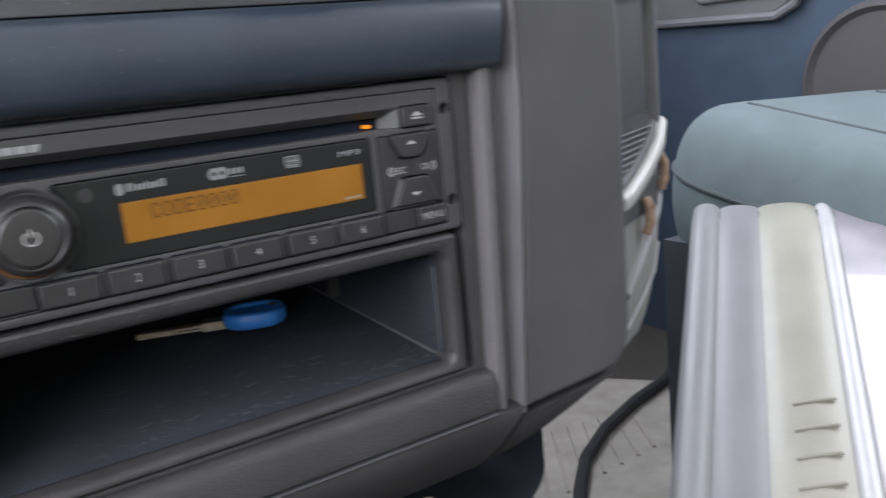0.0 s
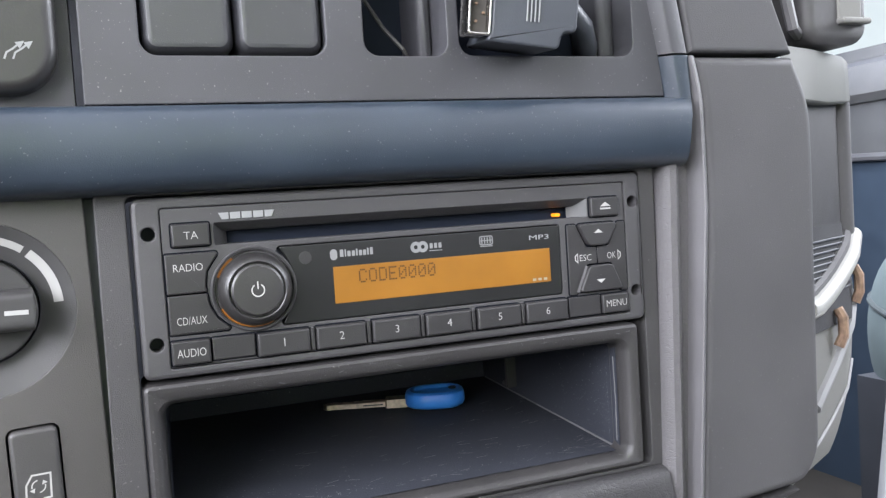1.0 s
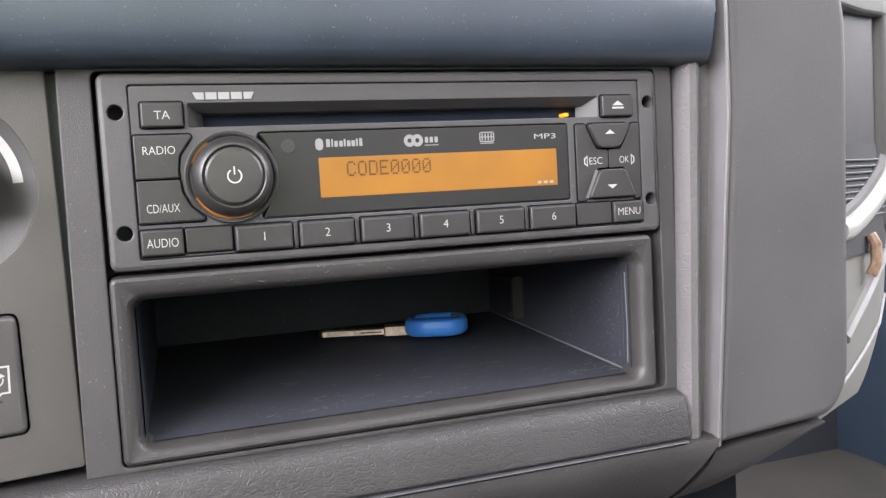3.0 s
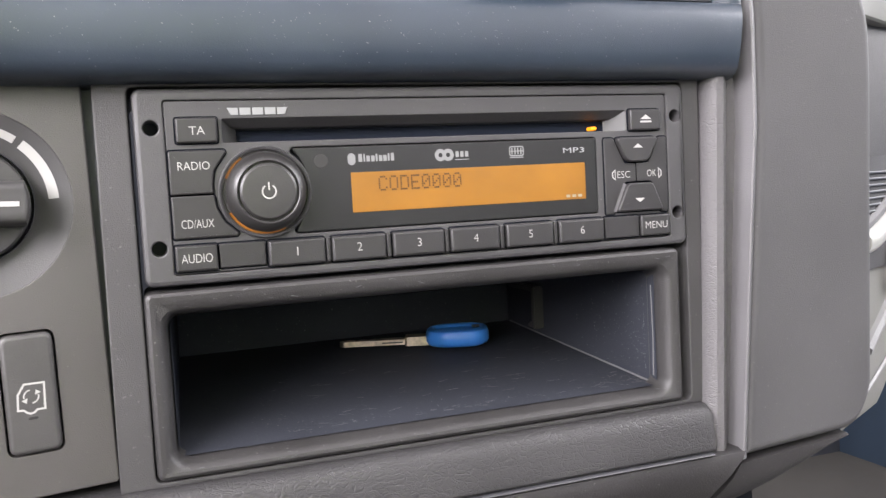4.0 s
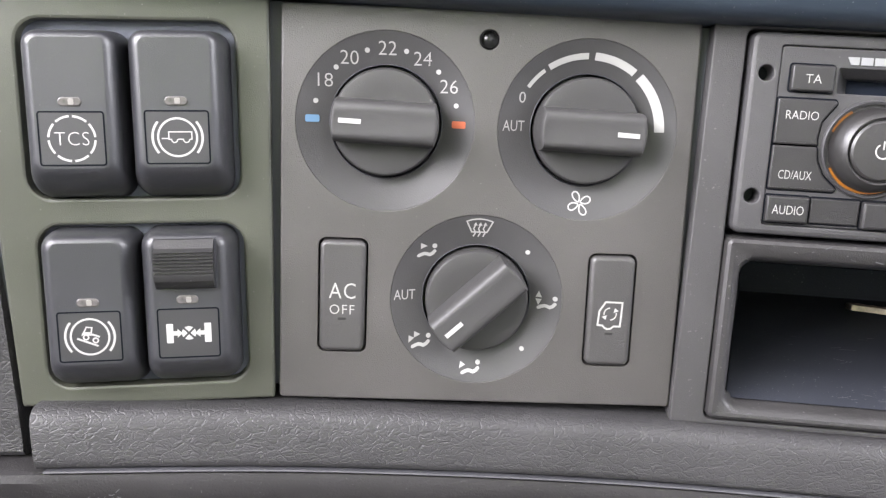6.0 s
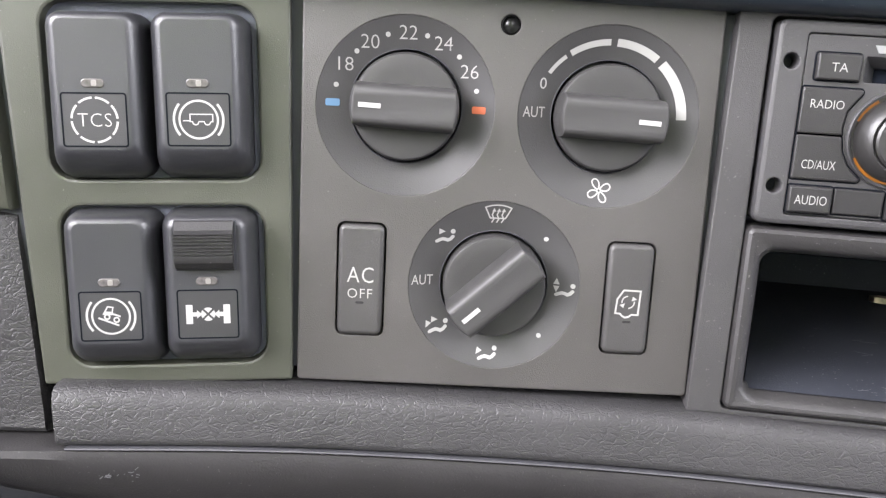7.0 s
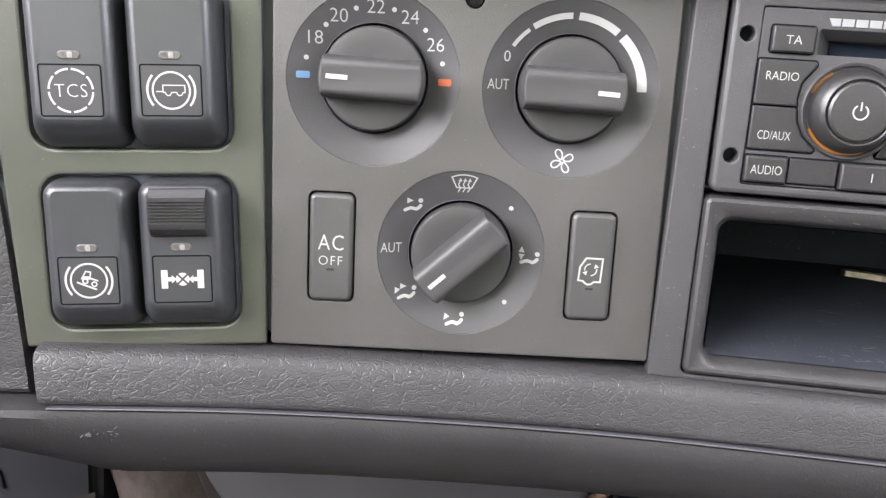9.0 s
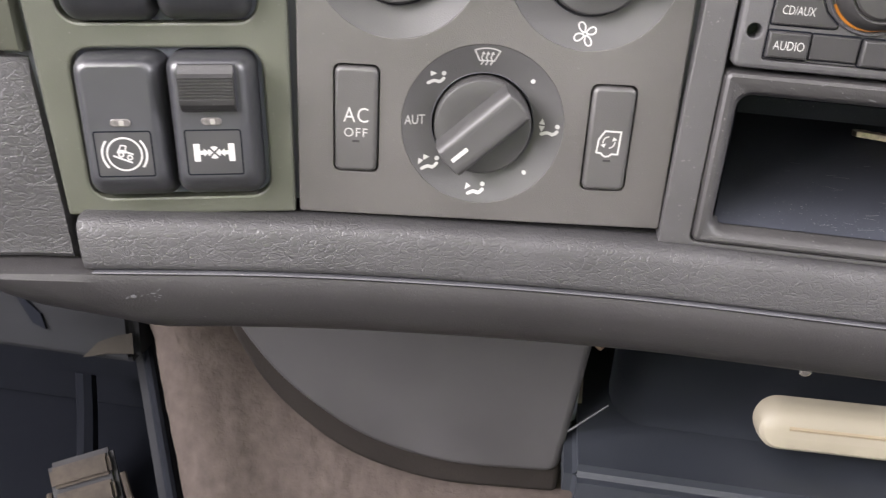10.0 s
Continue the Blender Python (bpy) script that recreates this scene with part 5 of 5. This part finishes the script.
# ---- under the dashboard ----
lowr = thing("lower_dash", "dark grey knee panel and open tray under the dashboard", "panel", kind="structure")
KNEE = polygon(soften([(-0.300, 0.900), (-0.285, 0.820), (-0.256, 0.781), (-0.2134, 0.753), (-0.170, 0.744), (-0.1135, 0.749), (-0.1050, 0.835), (-0.100, 0.900)], [0, 0.02, 0.03, 0.03, 0.02, 0.007, 0.02, 0], 6))
part("knee_panel", solid(KNEE, 0.16, 0.090, 0.004, 4), KNEEGREY, lowr)
# dark sheet behind the knee panel, put in for the shade beside the carpet
KNEESHADE = polygon(soften([(-0.290, 0.870), (-0.2885, 0.815), (-0.2640, 0.770), (-0.2220, 0.738), (-0.1750, 0.728), (-0.1120, 0.733), (-0.110, 0.870)], [0, 0.02, 0.03, 0.03, 0.02, 0.004, 0], 6))
part("knee_shade", solid(KNEESHADE, 0.16, 0.0950, 0.003, 3), SHADEBROWN, lowr, "dark brown sheet standing in for the knee panel's shade")
up = bmesh.new()
box(up, -0.80, -0.336, 0.100, 0.125, 0.771, 0.905)
bmesh.ops.bevel(up, geom=up.edges[:], offset=0.005, segments=3, affect="EDGES")
part("under_panel", up, UNDER, lowr)
# wedge added in place of the reflection on the under panel
wd = bmesh.new()
loft(wd, [[(x, 0.099 + d, z) for x, z in ((-0.366 + d, 0.7735), (-0.352, 0.7780 - d), (-0.337 - d, 0.7800), (-0.337 - d, 0.7925 - d), (-0.345, 0.7900 - d), (-0.356, 0.7845 - d))] for d in (0.003, 0.0006, 0.0)])
part("wedge_glint", wd, GLINTBROWN, lowr, "pale wedge standing in for a light reflection")
nt = bmesh.new()
loft(nt, [[(x + e, y, z) for x, z in ((-0.402, 0.813), (-0.386, 0.797), (-0.384, 0.788), (-0.391, 0.791))] for e, y in ((0.0, 0.101), (0.0, 0.0985))])
part("notch", nt, DEEP, lowr)
part("recess_back", box(bmesh.new(), -0.110, 0.20, 0.20, 0.21, 0.70, 0.90), BLACK, lowr)
part("recess_side", box(bmesh.new(), -0.1110, -0.1070, 0.110, 0.20, 0.72, 0.90), BAY, lowr)
tl = bmesh.new()
box(tl, -0.1125, 0.20, 0.062, 0.21, 0.752, 0.774)
bmesh.ops.bevel(tl, geom=tl.edges[:], offset=0.006, segments=3, affect="EDGES")
part("tray_lip", tl, NAVY, lowr)
well = bmesh.new()
loft(well, [[(x, y, z) for x, z in rounded(-0.094, 0.7745, 0.20, 0.870, 0.022, 6)(i)] for i, y in ((0.010, 0.19), (0.004, 0.125), (0, 0.105))], cap_start=True, cap_end=False)
part("tray_well", well, NAVY, lowr)
part("rod", tube(bmesh.new(), [(-0.112, 0.085, 0.779), (-0.094, 0.095, 0.790)], 0.0005, 8), GREY, lowr)
part("hinge", tube(bmesh.new(), [(-0.104, 0.095, 0.822), (-0.098, 0.100, 0.826)], 0.003, 8), BRASS, lowr)
part("screw", solid(circle(-0.0110, 0.8250, 0.003, 12), 0.12, 0.090, 0.001), STEEL, lowr)
hn = bmesh.new()
HS = rounded(-0.0255, 0.7830, 0.125, 0.8045, 0.0105, 8)
loft(hn, [[(x, y + (z - 0.80) * 0.2, z + (x - 0.0) * 0.03) for x, z in HS(i)] for i, y in ((0, 0.101), (0, 0.096), (0.001, 0.091), (0.003, 0.0890), (0.008, 0.0880), (0.0085, 0.0880))])
hd = single("tray_cover", hn, CREAM, "cream plastic oval cover lying in the lower tray", "cover")
part("groove", tube(bmesh.new(), [(-0.012, 0.0878, 0.7955), (0.02, 0.0878, 0.7965), (0.11, 0.0878, 0.799)], 0.0012, 6), material("cream_joint", (0.26, 0.21, 0.14), 0.7), hd)

# carpeted engine tunnel; it sinks back where it passes behind the knee panel
def knee_gap(x, z):
    pts = [(-0.300, 0.900), (-0.285, 0.820), (-0.256, 0.781), (-0.2134, 0.753), (-0.170, 0.744), (-0.100, 0.749)]
    best = 1.0
    for (x0, z0), (x1, z1) in zip(pts, pts[1:]):
        u = max(0.0, min(1.0, ((x - x0) * (x1 - x0) + (z - z0) * (z1 - z0)) / ((x1 - x0) ** 2 + (z1 - z0) ** 2)))
        best = min(best, math.hypot(x - x0 - (x1 - x0) * u, z - z0 - (z1 - z0) * u))
    return best


car = bmesh.new()
rings = []
for j in range(111):
    v = j / 110
    z = 0.89 - 0.44 * v
    ring = []
    fwd = 0.122 - 0.64 * max(0.0, 0.785 - z)
    ridge = -0.301 + 0.50 * (0.758 - z)
    for k in range(121):
        u = k / 120
        x = (-0.390 + 0.202 * v) * (1 - u) + (-0.112 + 0.030 * v) * u
        side_drop = 0.024 * max(0.0, 1 - u / 0.07) ** 2
        swell = 0.022 * math.exp(-((x - ridge) / 0.026) ** 2) * min(1.0, v / 0.25) - 0.030 * math.exp(-(knee_gap(x, z) / 0.016) ** 2)
        y = fwd + side_drop - swell + 0.0014 * noise.noise(Vector((x * 20, z * 20, 0))) + 0.0006 * noise.noise(Vector((x * 110, z * 110, 3))) + 0.0016 * noise.noise(Vector((x * 300, z * 300, 7)))
        ring.append((x, y, z))
    rings.append(ring)
loft(car, rings, cap_end=False, closed=False)
bmesh.ops.solidify(car, geom=car.faces[:], thickness=0.006)
single("tunnel_carpet", car, CARPET, "brown worn carpet over the engine tunnel", "carpet", kind="structure")

# trim strip along the carpet's edge and the kick panel beside it
def tunnel_edge(v, out=0.0, back=0.0):
    z = 0.89 - 0.44 * v
    return (-0.391 + 0.202 * v - out, 0.132 - 0.66 * max(0.0, 0.785 - z) + back, z)


part_strip = thing("tunnel_trim", "dark plastic kick panel beside the tunnel carpet", "panel", kind="structure")
part("edge_strip", tube(bmesh.new(), [tunnel_edge(k / 20, 0.0035, -0.004) for k in range(21)], 0.0030, 8), DEEP, part_strip)
kp = bmesh.new()
loft(kp, [[tunnel_edge(k / 20, o, b) for k in range(21)] for o, b in ((0.007, 0.006), (0.009, 0.004), (0.022, 0.014), (0.025, 0.022), (0.027, 0.080))], cap_end=False, closed=False)
part("kick_panel", thick(kp, 0.004), UNDER, part_strip)

# driver footwell; its shade is put into the near-black colour
single("rubber_mat", box(bmesh.new(), -1.20, -0.340, -0.60, 0.98, 0.4505, 0.458), DEEP, "driver footwell mat with shade put into its black colour", "mat")
single("footwell_panel", box(bmesh.new(), -0.75, -0.345, 0.47, 0.50, 0.46, 0.90), DEEP, "footwell bulkhead panel with shade put into its dark colour", "panel", kind="structure")

# accelerator pedal
ped = thing("accelerator_pedal", "ribbed accelerator pedal of worn rubber and metal", "pedal", pose(-0.495, 0.285, 0.472, -38, -14, 22))
pb = bmesh.new()
box(pb, -0.029, 0.029, 0.0, 0.012, -0.085, 0.06)
bmesh.ops.bevel(pb, geom=pb.edges[:], offset=0.004, segments=2, affect="EDGES")
part("pad", pb, RUBBER, ped)
for k in range(6):
    rb = bmesh.new()
    box(rb, -0.0265, 0.0265, -0.006, 0.002, 0.036 - k * 0.0235, 0.055 - k * 0.0235)
    bmesh.ops.bevel(rb, geom=rb.edges[:], offset=0.003, segments=2, affect="EDGES")
    part("rib", rb, PEDAL, ped)
part("arm", tube(bmesh.new(), [(0, 0.012, 0.04), (0, 0.05, 0.10), (0, 0.10, 0.20)], 0.010, 8), DEEP, ped)
for sx in (-1, 1):
    part("edge_strip", tube(bmesh.new(), [(sx * 0.0405, 0.004, -0.084), (sx * 0.0385, 0.002, -0.02), (sx * 0.0345, 0.003, 0.018), (sx * 0.0325, 0.007, 0.034)], 0.0030, 8), PEDAL, ped)
pbox = thing("pedal_box", "black plastic pedal housing in the footwell", "housing")
bx = bmesh.new()
box(bx, -0.58, -0.385, 0.34, 0.46, 0.58, 0.84)
bmesh.ops.bevel(bx, geom=bx.edges[:], offset=0.012, segments=2, affect="EDGES")
part("housing", bx, DEEP, pbox)
bx = bmesh.new()
loft(bx, [[(x, y + (z - 0.76) * 0.3, z + (x + 0.45) * 0.25) for x, z in rounded(-0.500, 0.735, -0.392, 0.785, 0.015, 4)(i)] for i, y in ((0, 0.345), (0, 0.330), (0.004, 0.322), (0.010, 0.320))])
part("cover", bx, BLACK, pbox)

# ---- passenger side of the cab ----
seat = thing("passenger_seat", "teal fabric passenger seat with rounded cushion edges", "seat")


def seat_tilt(x, y):
    """Fall of the cushion across its width and towards its rear."""
    return 0.023 - 0.050 * (x - 0.60) + (y - 0.385) * 0.19


sb = bmesh.new()
rings = []
for j in range(21):
    a = -math.pi / 2 + math.pi * j / 20
    ins = 0.075 * (1 - math.cos(a) ** 0.75) if j not in (0, 20) else 0.085
    z = 0.852 + 0.100 * math.sin(a)
    rings.append([(x, y, z + seat_tilt(x, y)) for x, y in rounded(0.545, -0.30, 1.04, 0.385, 0.13, 8)(ins)])
loft(sb, rings, cap_start=True)
part("cushion", sb, TEAL, seat)
pp = [(x, y, 0.884 + seat_tilt(x, y)) for x, y in rounded(0.5472, -0.2978, 1.0378, 0.3828, 0.13, 8)()]
part("seam", tube(bmesh.new(), pp + pp[:1], 0.0030, 8), TEALDARK, seat)
for x0, x1 in ((0.668, 0.648), (0.905, 0.925)):
    pp = [(x0 + (x1 - x0) * k / 20, 0.315 - 0.52 * k / 20) for k in range(21)]
    part("seam", tube(bmesh.new(), [(x, y, 0.9515 + seat_tilt(x, y)) for x, y in pp], 0.0025, 8), TEALDARK, seat)
bs = bmesh.new()
box(bs, 0.56, 0.98, -0.28, 0.34, 0.5, 0.83)
part("base", bs, BLACK, seat)
bb = bmesh.new()
rings = []
for j in range(9):
    v = j / 8
    rings.append([(x, y - 0.12 * v, 0.93 + 0.62 * v) for x, y in rounded(0.53, -0.42, 1.00, -0.26, 0.06, 5)(0.05 * max(0, v - 0.8) * 5)])
loft(bb, rings)
part("backrest", bb, TEAL, seat)

rest = thing("ribbed_armrest", "pale grey vinyl armrest with lengthwise seams and a wrapped side", "armrest")
A0, A1 = Vector((0.477, 0.226, 0.886)), Vector((0.236, 0.040, 0.780))
ax = (A1 - A0).normalized()
across = Vector((0.60, -0.80, 0.0)).normalized()
upw = across.cross(ax)
if upw.z < 0:
    upw = -upw


def pad(name, w0, w1, mat, puff, label):
    bm = bmesh.new()
    rings = []
    for j in range(13):
        t = -0.02 + 0.42 * j / 12
        drop = 0.010 * max(0, 1 - j / 1.5) ** 2
        ring = []
        for k in range(9):
            u = k / 8
            w = w0 + (w1 - w0) * u
            ring.append(A0 + ax * t + across * w + upw * (puff * math.sin(math.pi * u) ** 0.6 - drop))
        for k in (1, 0):
            ring.append(A0 + ax * t + across * (w1 if k else w0) - upw * 0.16)
        rings.append(ring)
    loft(bm, rings, cap_start=True)
    return part(name, bm, mat, rest, label)


pad("side_roll", -0.002, 0.0200, VINYL, 0.006, "pale grey vinyl roll")
pad("middle_strip", 0.0202, 0.0510, VINYLGREY, 0.0035, "grey vinyl strip")
pad("top_strip", 0.0512, 0.0960, CREAMVINYL, 0.0045, "cream vinyl strip with pressed marks")
# bright reflection on the film, put in as a white strip
pad("film_highlight", 0.0962, 0.1080, FILMGLINT, 0.0035, "white strip standing in for the film's highlight")
pad("wrapped_side", 0.1082, 0.300, FILM, -0.010, "lilac vinyl under clear film")
for w in (0.0201, 0.0511, 0.0961, 0.1081):
    part("seam", tube(bmesh.new(), [A0 + ax * (-0.005 + 0.40 * k / 12) + across * w - upw * (0.0008 + 0.004 * max(0, 1 - k / 1.2)) for k in range(13)], 0.0011, 6), VINYLSEAM, rest, "dark stitched seam")
for k in range(4):
    t = 0.235 + k * 0.022
    c = A0 + ax * t + across * 0.078 + upw * 0.0045
    part("pressed_mark", tube(bmesh.new(), [c - across * 0.012 + ax * 0.004, c, c + across * 0.012 - ax * 0.003], 0.0012, 6), CREAMVINYL, rest)

# ---- cab shell ----


def wall(name, x0, x1, y0, y1, z0, z1, mat, label):
    return single(name, box(bmesh.new(), x0, x1, y0, y1, z0, z1), mat, label, "wall", kind="structure")


FL = 0.45
single("floor", box(bmesh.new(), -1.25, 1.30, -1.4, 1.0, FL - 0.05, FL), FLOOR, "dark brown rubber cab floor", "floor", kind="structure")
mat_thing = thing("floor_mat", "beige ribbed rubber mat on the passenger floor", "mat")
outline = polygon(soften([(0.38, 0.46), (0.66, 0.40), (0.95, 0.68), (0.86, 0.80), (0.57, 0.73)], 0.03, 4))
mb = bmesh.new()
loft(mb, [[(x, y, z) for x, y in outline(i)] for i, z in ((0.0, FL + 0.0005), (0.0, FL + 0.006), (0.003, FL + 0.009))])
part("sheet", mb, MAT, mat_thing)
for k in range(9):
    u = k / 8
    p, q = Vector((0.46 + 0.28 * u, 0.52 + 0.02 * u, FL + 0.009)), Vector((0.60 + 0.26 * u, 0.71 + 0.04 * u, FL + 0.009))
    q = p + (q - p) * (0.9 - 0.35 * u)
    part("rib", tube(bmesh.new(), [p, (p + q) / 2, q], 0.0035, 6), MAT, mat_thing)
cb = tube(bmesh.new(), [(0.99, 0.72, FL + 0.021), (0.919, 0.681, FL + 0.021), (0.82, 0.655, FL + 0.021), (0.714, 0.614, FL + 0.021), (0.63, 0.565, FL + 0.021), (0.565, 0.505, FL + 0.021), (0.50, 0.43, FL + 0.021)], 0.009, 8)
single("floor_cable", cb, RUBBER, "black cable lying on the floor mat", "cable")
# unseen rear wall, made pale above and dark below to shape reflections
wall("wall_rear", -1.25, 1.30, -1.45, -1.4, 0.96, 2.1, LINING, "unseen pale rear wall, brightens upper reflections")
wall("wall_rear_lower", -1.25, 1.30, -1.45, -1.4, FL, 0.96, LOWER, "unseen dark lower rear wall, dims lower reflections")
# unseen olive sheet, added so that the panels reflect green
cu = bmesh.new()
loft(cu, [[(-0.42 + 0.54 * k / 100, -1.385 + 0.010 * math.sin(k * 0.8), z) for k in range(101)] for z in (0.96, 1.1, 1.5, 2.09)], cap_end=False, closed=False)
bmesh.ops.solidify(cu, geom=cu.faces[:], thickness=0.004)
single("wall_rear_reflector", cu, OLIVE, "unseen olive green sheet added for reflections", "curtain", kind="structure")
wall("wall_front", -1.25, 1.30, 1.0, 1.05, FL - 0.05, 1.20, BLACK, "dark bulkhead below the windscreen")
single("ceiling", box(bmesh.new(), -1.25, 1.30, -1.45, 0.95, 2.1, 2.15), LINING, "grey fabric cab roof lining", "ceiling", kind="structure")
# driver side with its window
wall("wall_left", -1.28, -1.22, -1.45, 1.05, FL - 0.05, 1.15, DOORGREY, "grey driver door trim")
wall("wall_left_rear", -1.28, -1.22, -1.45, -0.75, 1.15, 2.12, LINING, "grey driver side pillar")
wall("wall_left_top", -1.28, -1.22, -0.75, 1.05, 1.95, 2.12, LINING, "grey driver door header")
# passenger door
door = thing("door_1", "grey and blue passenger door with a speaker and window", "door", kind="structure")
XD = 1.15
part("lower_trim", box(bmesh.new(), XD, XD + 0.06, -1.40, 1.0, FL, 1.15), DOORBLUE, door)
up_ = bmesh.new()
loft(up_, [[(x, y, z) for x, z in ((XD + 0.06, 1.148), (XD + 0.004, 1.148), (XD - 0.020, 1.152), (XD - 0.034, 1.165), (XD - 0.036, 1.190), (XD - 0.028, 1.215), (XD + 0.0, 1.228), (XD + 0.06, 1.230))] for y in (-1.40, 1.0)], cap_start=True)
part("upper_trim", up_, DOORGREY, door)


def on_door(outline, out, bevel):
    """A raised shape on the door; the outline is given as (y, z)."""
    bm = solid(outline, 0.02, 0.0, bevel)
    for v in bm.verts:
        v.co = (XD - out + v.co.y, v.co.x, v.co.z)
    return bm


part("armrest_panel", on_door(polygon(soften([(0.540, 1.157), (0.600, 1.050), (1.0, 1.062), (1.0, 1.157)], [0.012, 0.06, 0.012, 0.012], 8)), 0.012, 0.004), ARMGREY, door)
part("trim_line", tube(bmesh.new(), [(XD - 0.010, y, z) for y, z in ((0.99, 1.061), (0.72, 1.053), (0.62, 1.050), (0.585, 1.066), (0.560, 1.105), (0.535, 1.150))], 0.008, 8), VINYLGREY, door)
part("grab_recess", on_door(rounded(0.60, 1.082, 0.78, 1.128, 0.02, 6), 0.022, 0.008), DOORGREY, door)
sp = bmesh.new()
loft(sp, [[(XD + dx, 0.45 + q * math.cos(2 * math.pi * k / 48), 0.935 + q * math.sin(2 * math.pi * k / 48)) for k in range(48)] for q, dx in ((0.125, 0.0), (0.122, -0.012), (0.114, -0.016), (0.106, -0.008), (0.02, -0.012))])
part("speaker", sp, material("speaker_grille", (0.062, 0.058, 0.059), 0.8, grain=1.0, grain_scale=700), door, "dark round speaker grille")
part("window_frame", box(bmesh.new(), XD + 0.01, XD + 0.06, -1.40, 1.0, 1.230, 1.250), DOORGREY, door)
part("window_frame", box(bmesh.new(), XD + 0.01, XD + 0.06, -1.40, 1.0, 1.88, 2.12), LINING, door)
part("window_frame", box(bmesh.new(), XD + 0.01, XD + 0.06, -1.40, -0.62, 1.250, 1.88), LINING, door)
# far ground outside, and an unseen hedge added for green light and reflections
gm = material("grass_and_asphalt", (0.06, 0.08, 0.035), 0.95, grain=0.6, grain_scale=20, vary=0.3, vary_scale=0.6)
gb = bmesh.new()
box(gb, -200, 200, -200, 200, -1.3, -1.2)
single("ground", gb, gm, "grassy yard outside the truck", "ground", kind="structure")
hg = bmesh.new()
rings = []
rnd = random.Random(4)
for j in range(60):
    y = -30 + j
    h = 2.6 + 0.9 * noise.noise(Vector((y * 0.23, 0, 0))) + 0.3 * rnd.random()
    rings.append([(-9 + 0.8 * noise.noise(Vector((y * 0.5, z, 1))) + 0.2 * rnd.random(), y, z) for z in (-1.2, 0, 0.8, 1.6, h)] + [(-12, y, h), (-12, y, -1.2)])
loft(hg, rings, cap_start=True)
single("backdrop", hg, material("hedge_green", (0.10, 0.16, 0.04), 0.95, grain=1.0, grain_scale=6, vary=0.5, vary_scale=2), "unseen green hedge added outside the driver window", "hedge", kind="structure")
# glowing sheet that stands in for the bright overcast sky
hz = bmesh.new()
box(hz, 14, 14.2, -30, 40, -1.2, 16)
single("backdrop", hz, material("glowing_pale_sky", (0.73, 0.77, 0.70), 0.9, glow=0.24, vary=0.25, vary_scale=0.2), "pale overcast distance outside the passenger window", "backdrop", kind="structure")
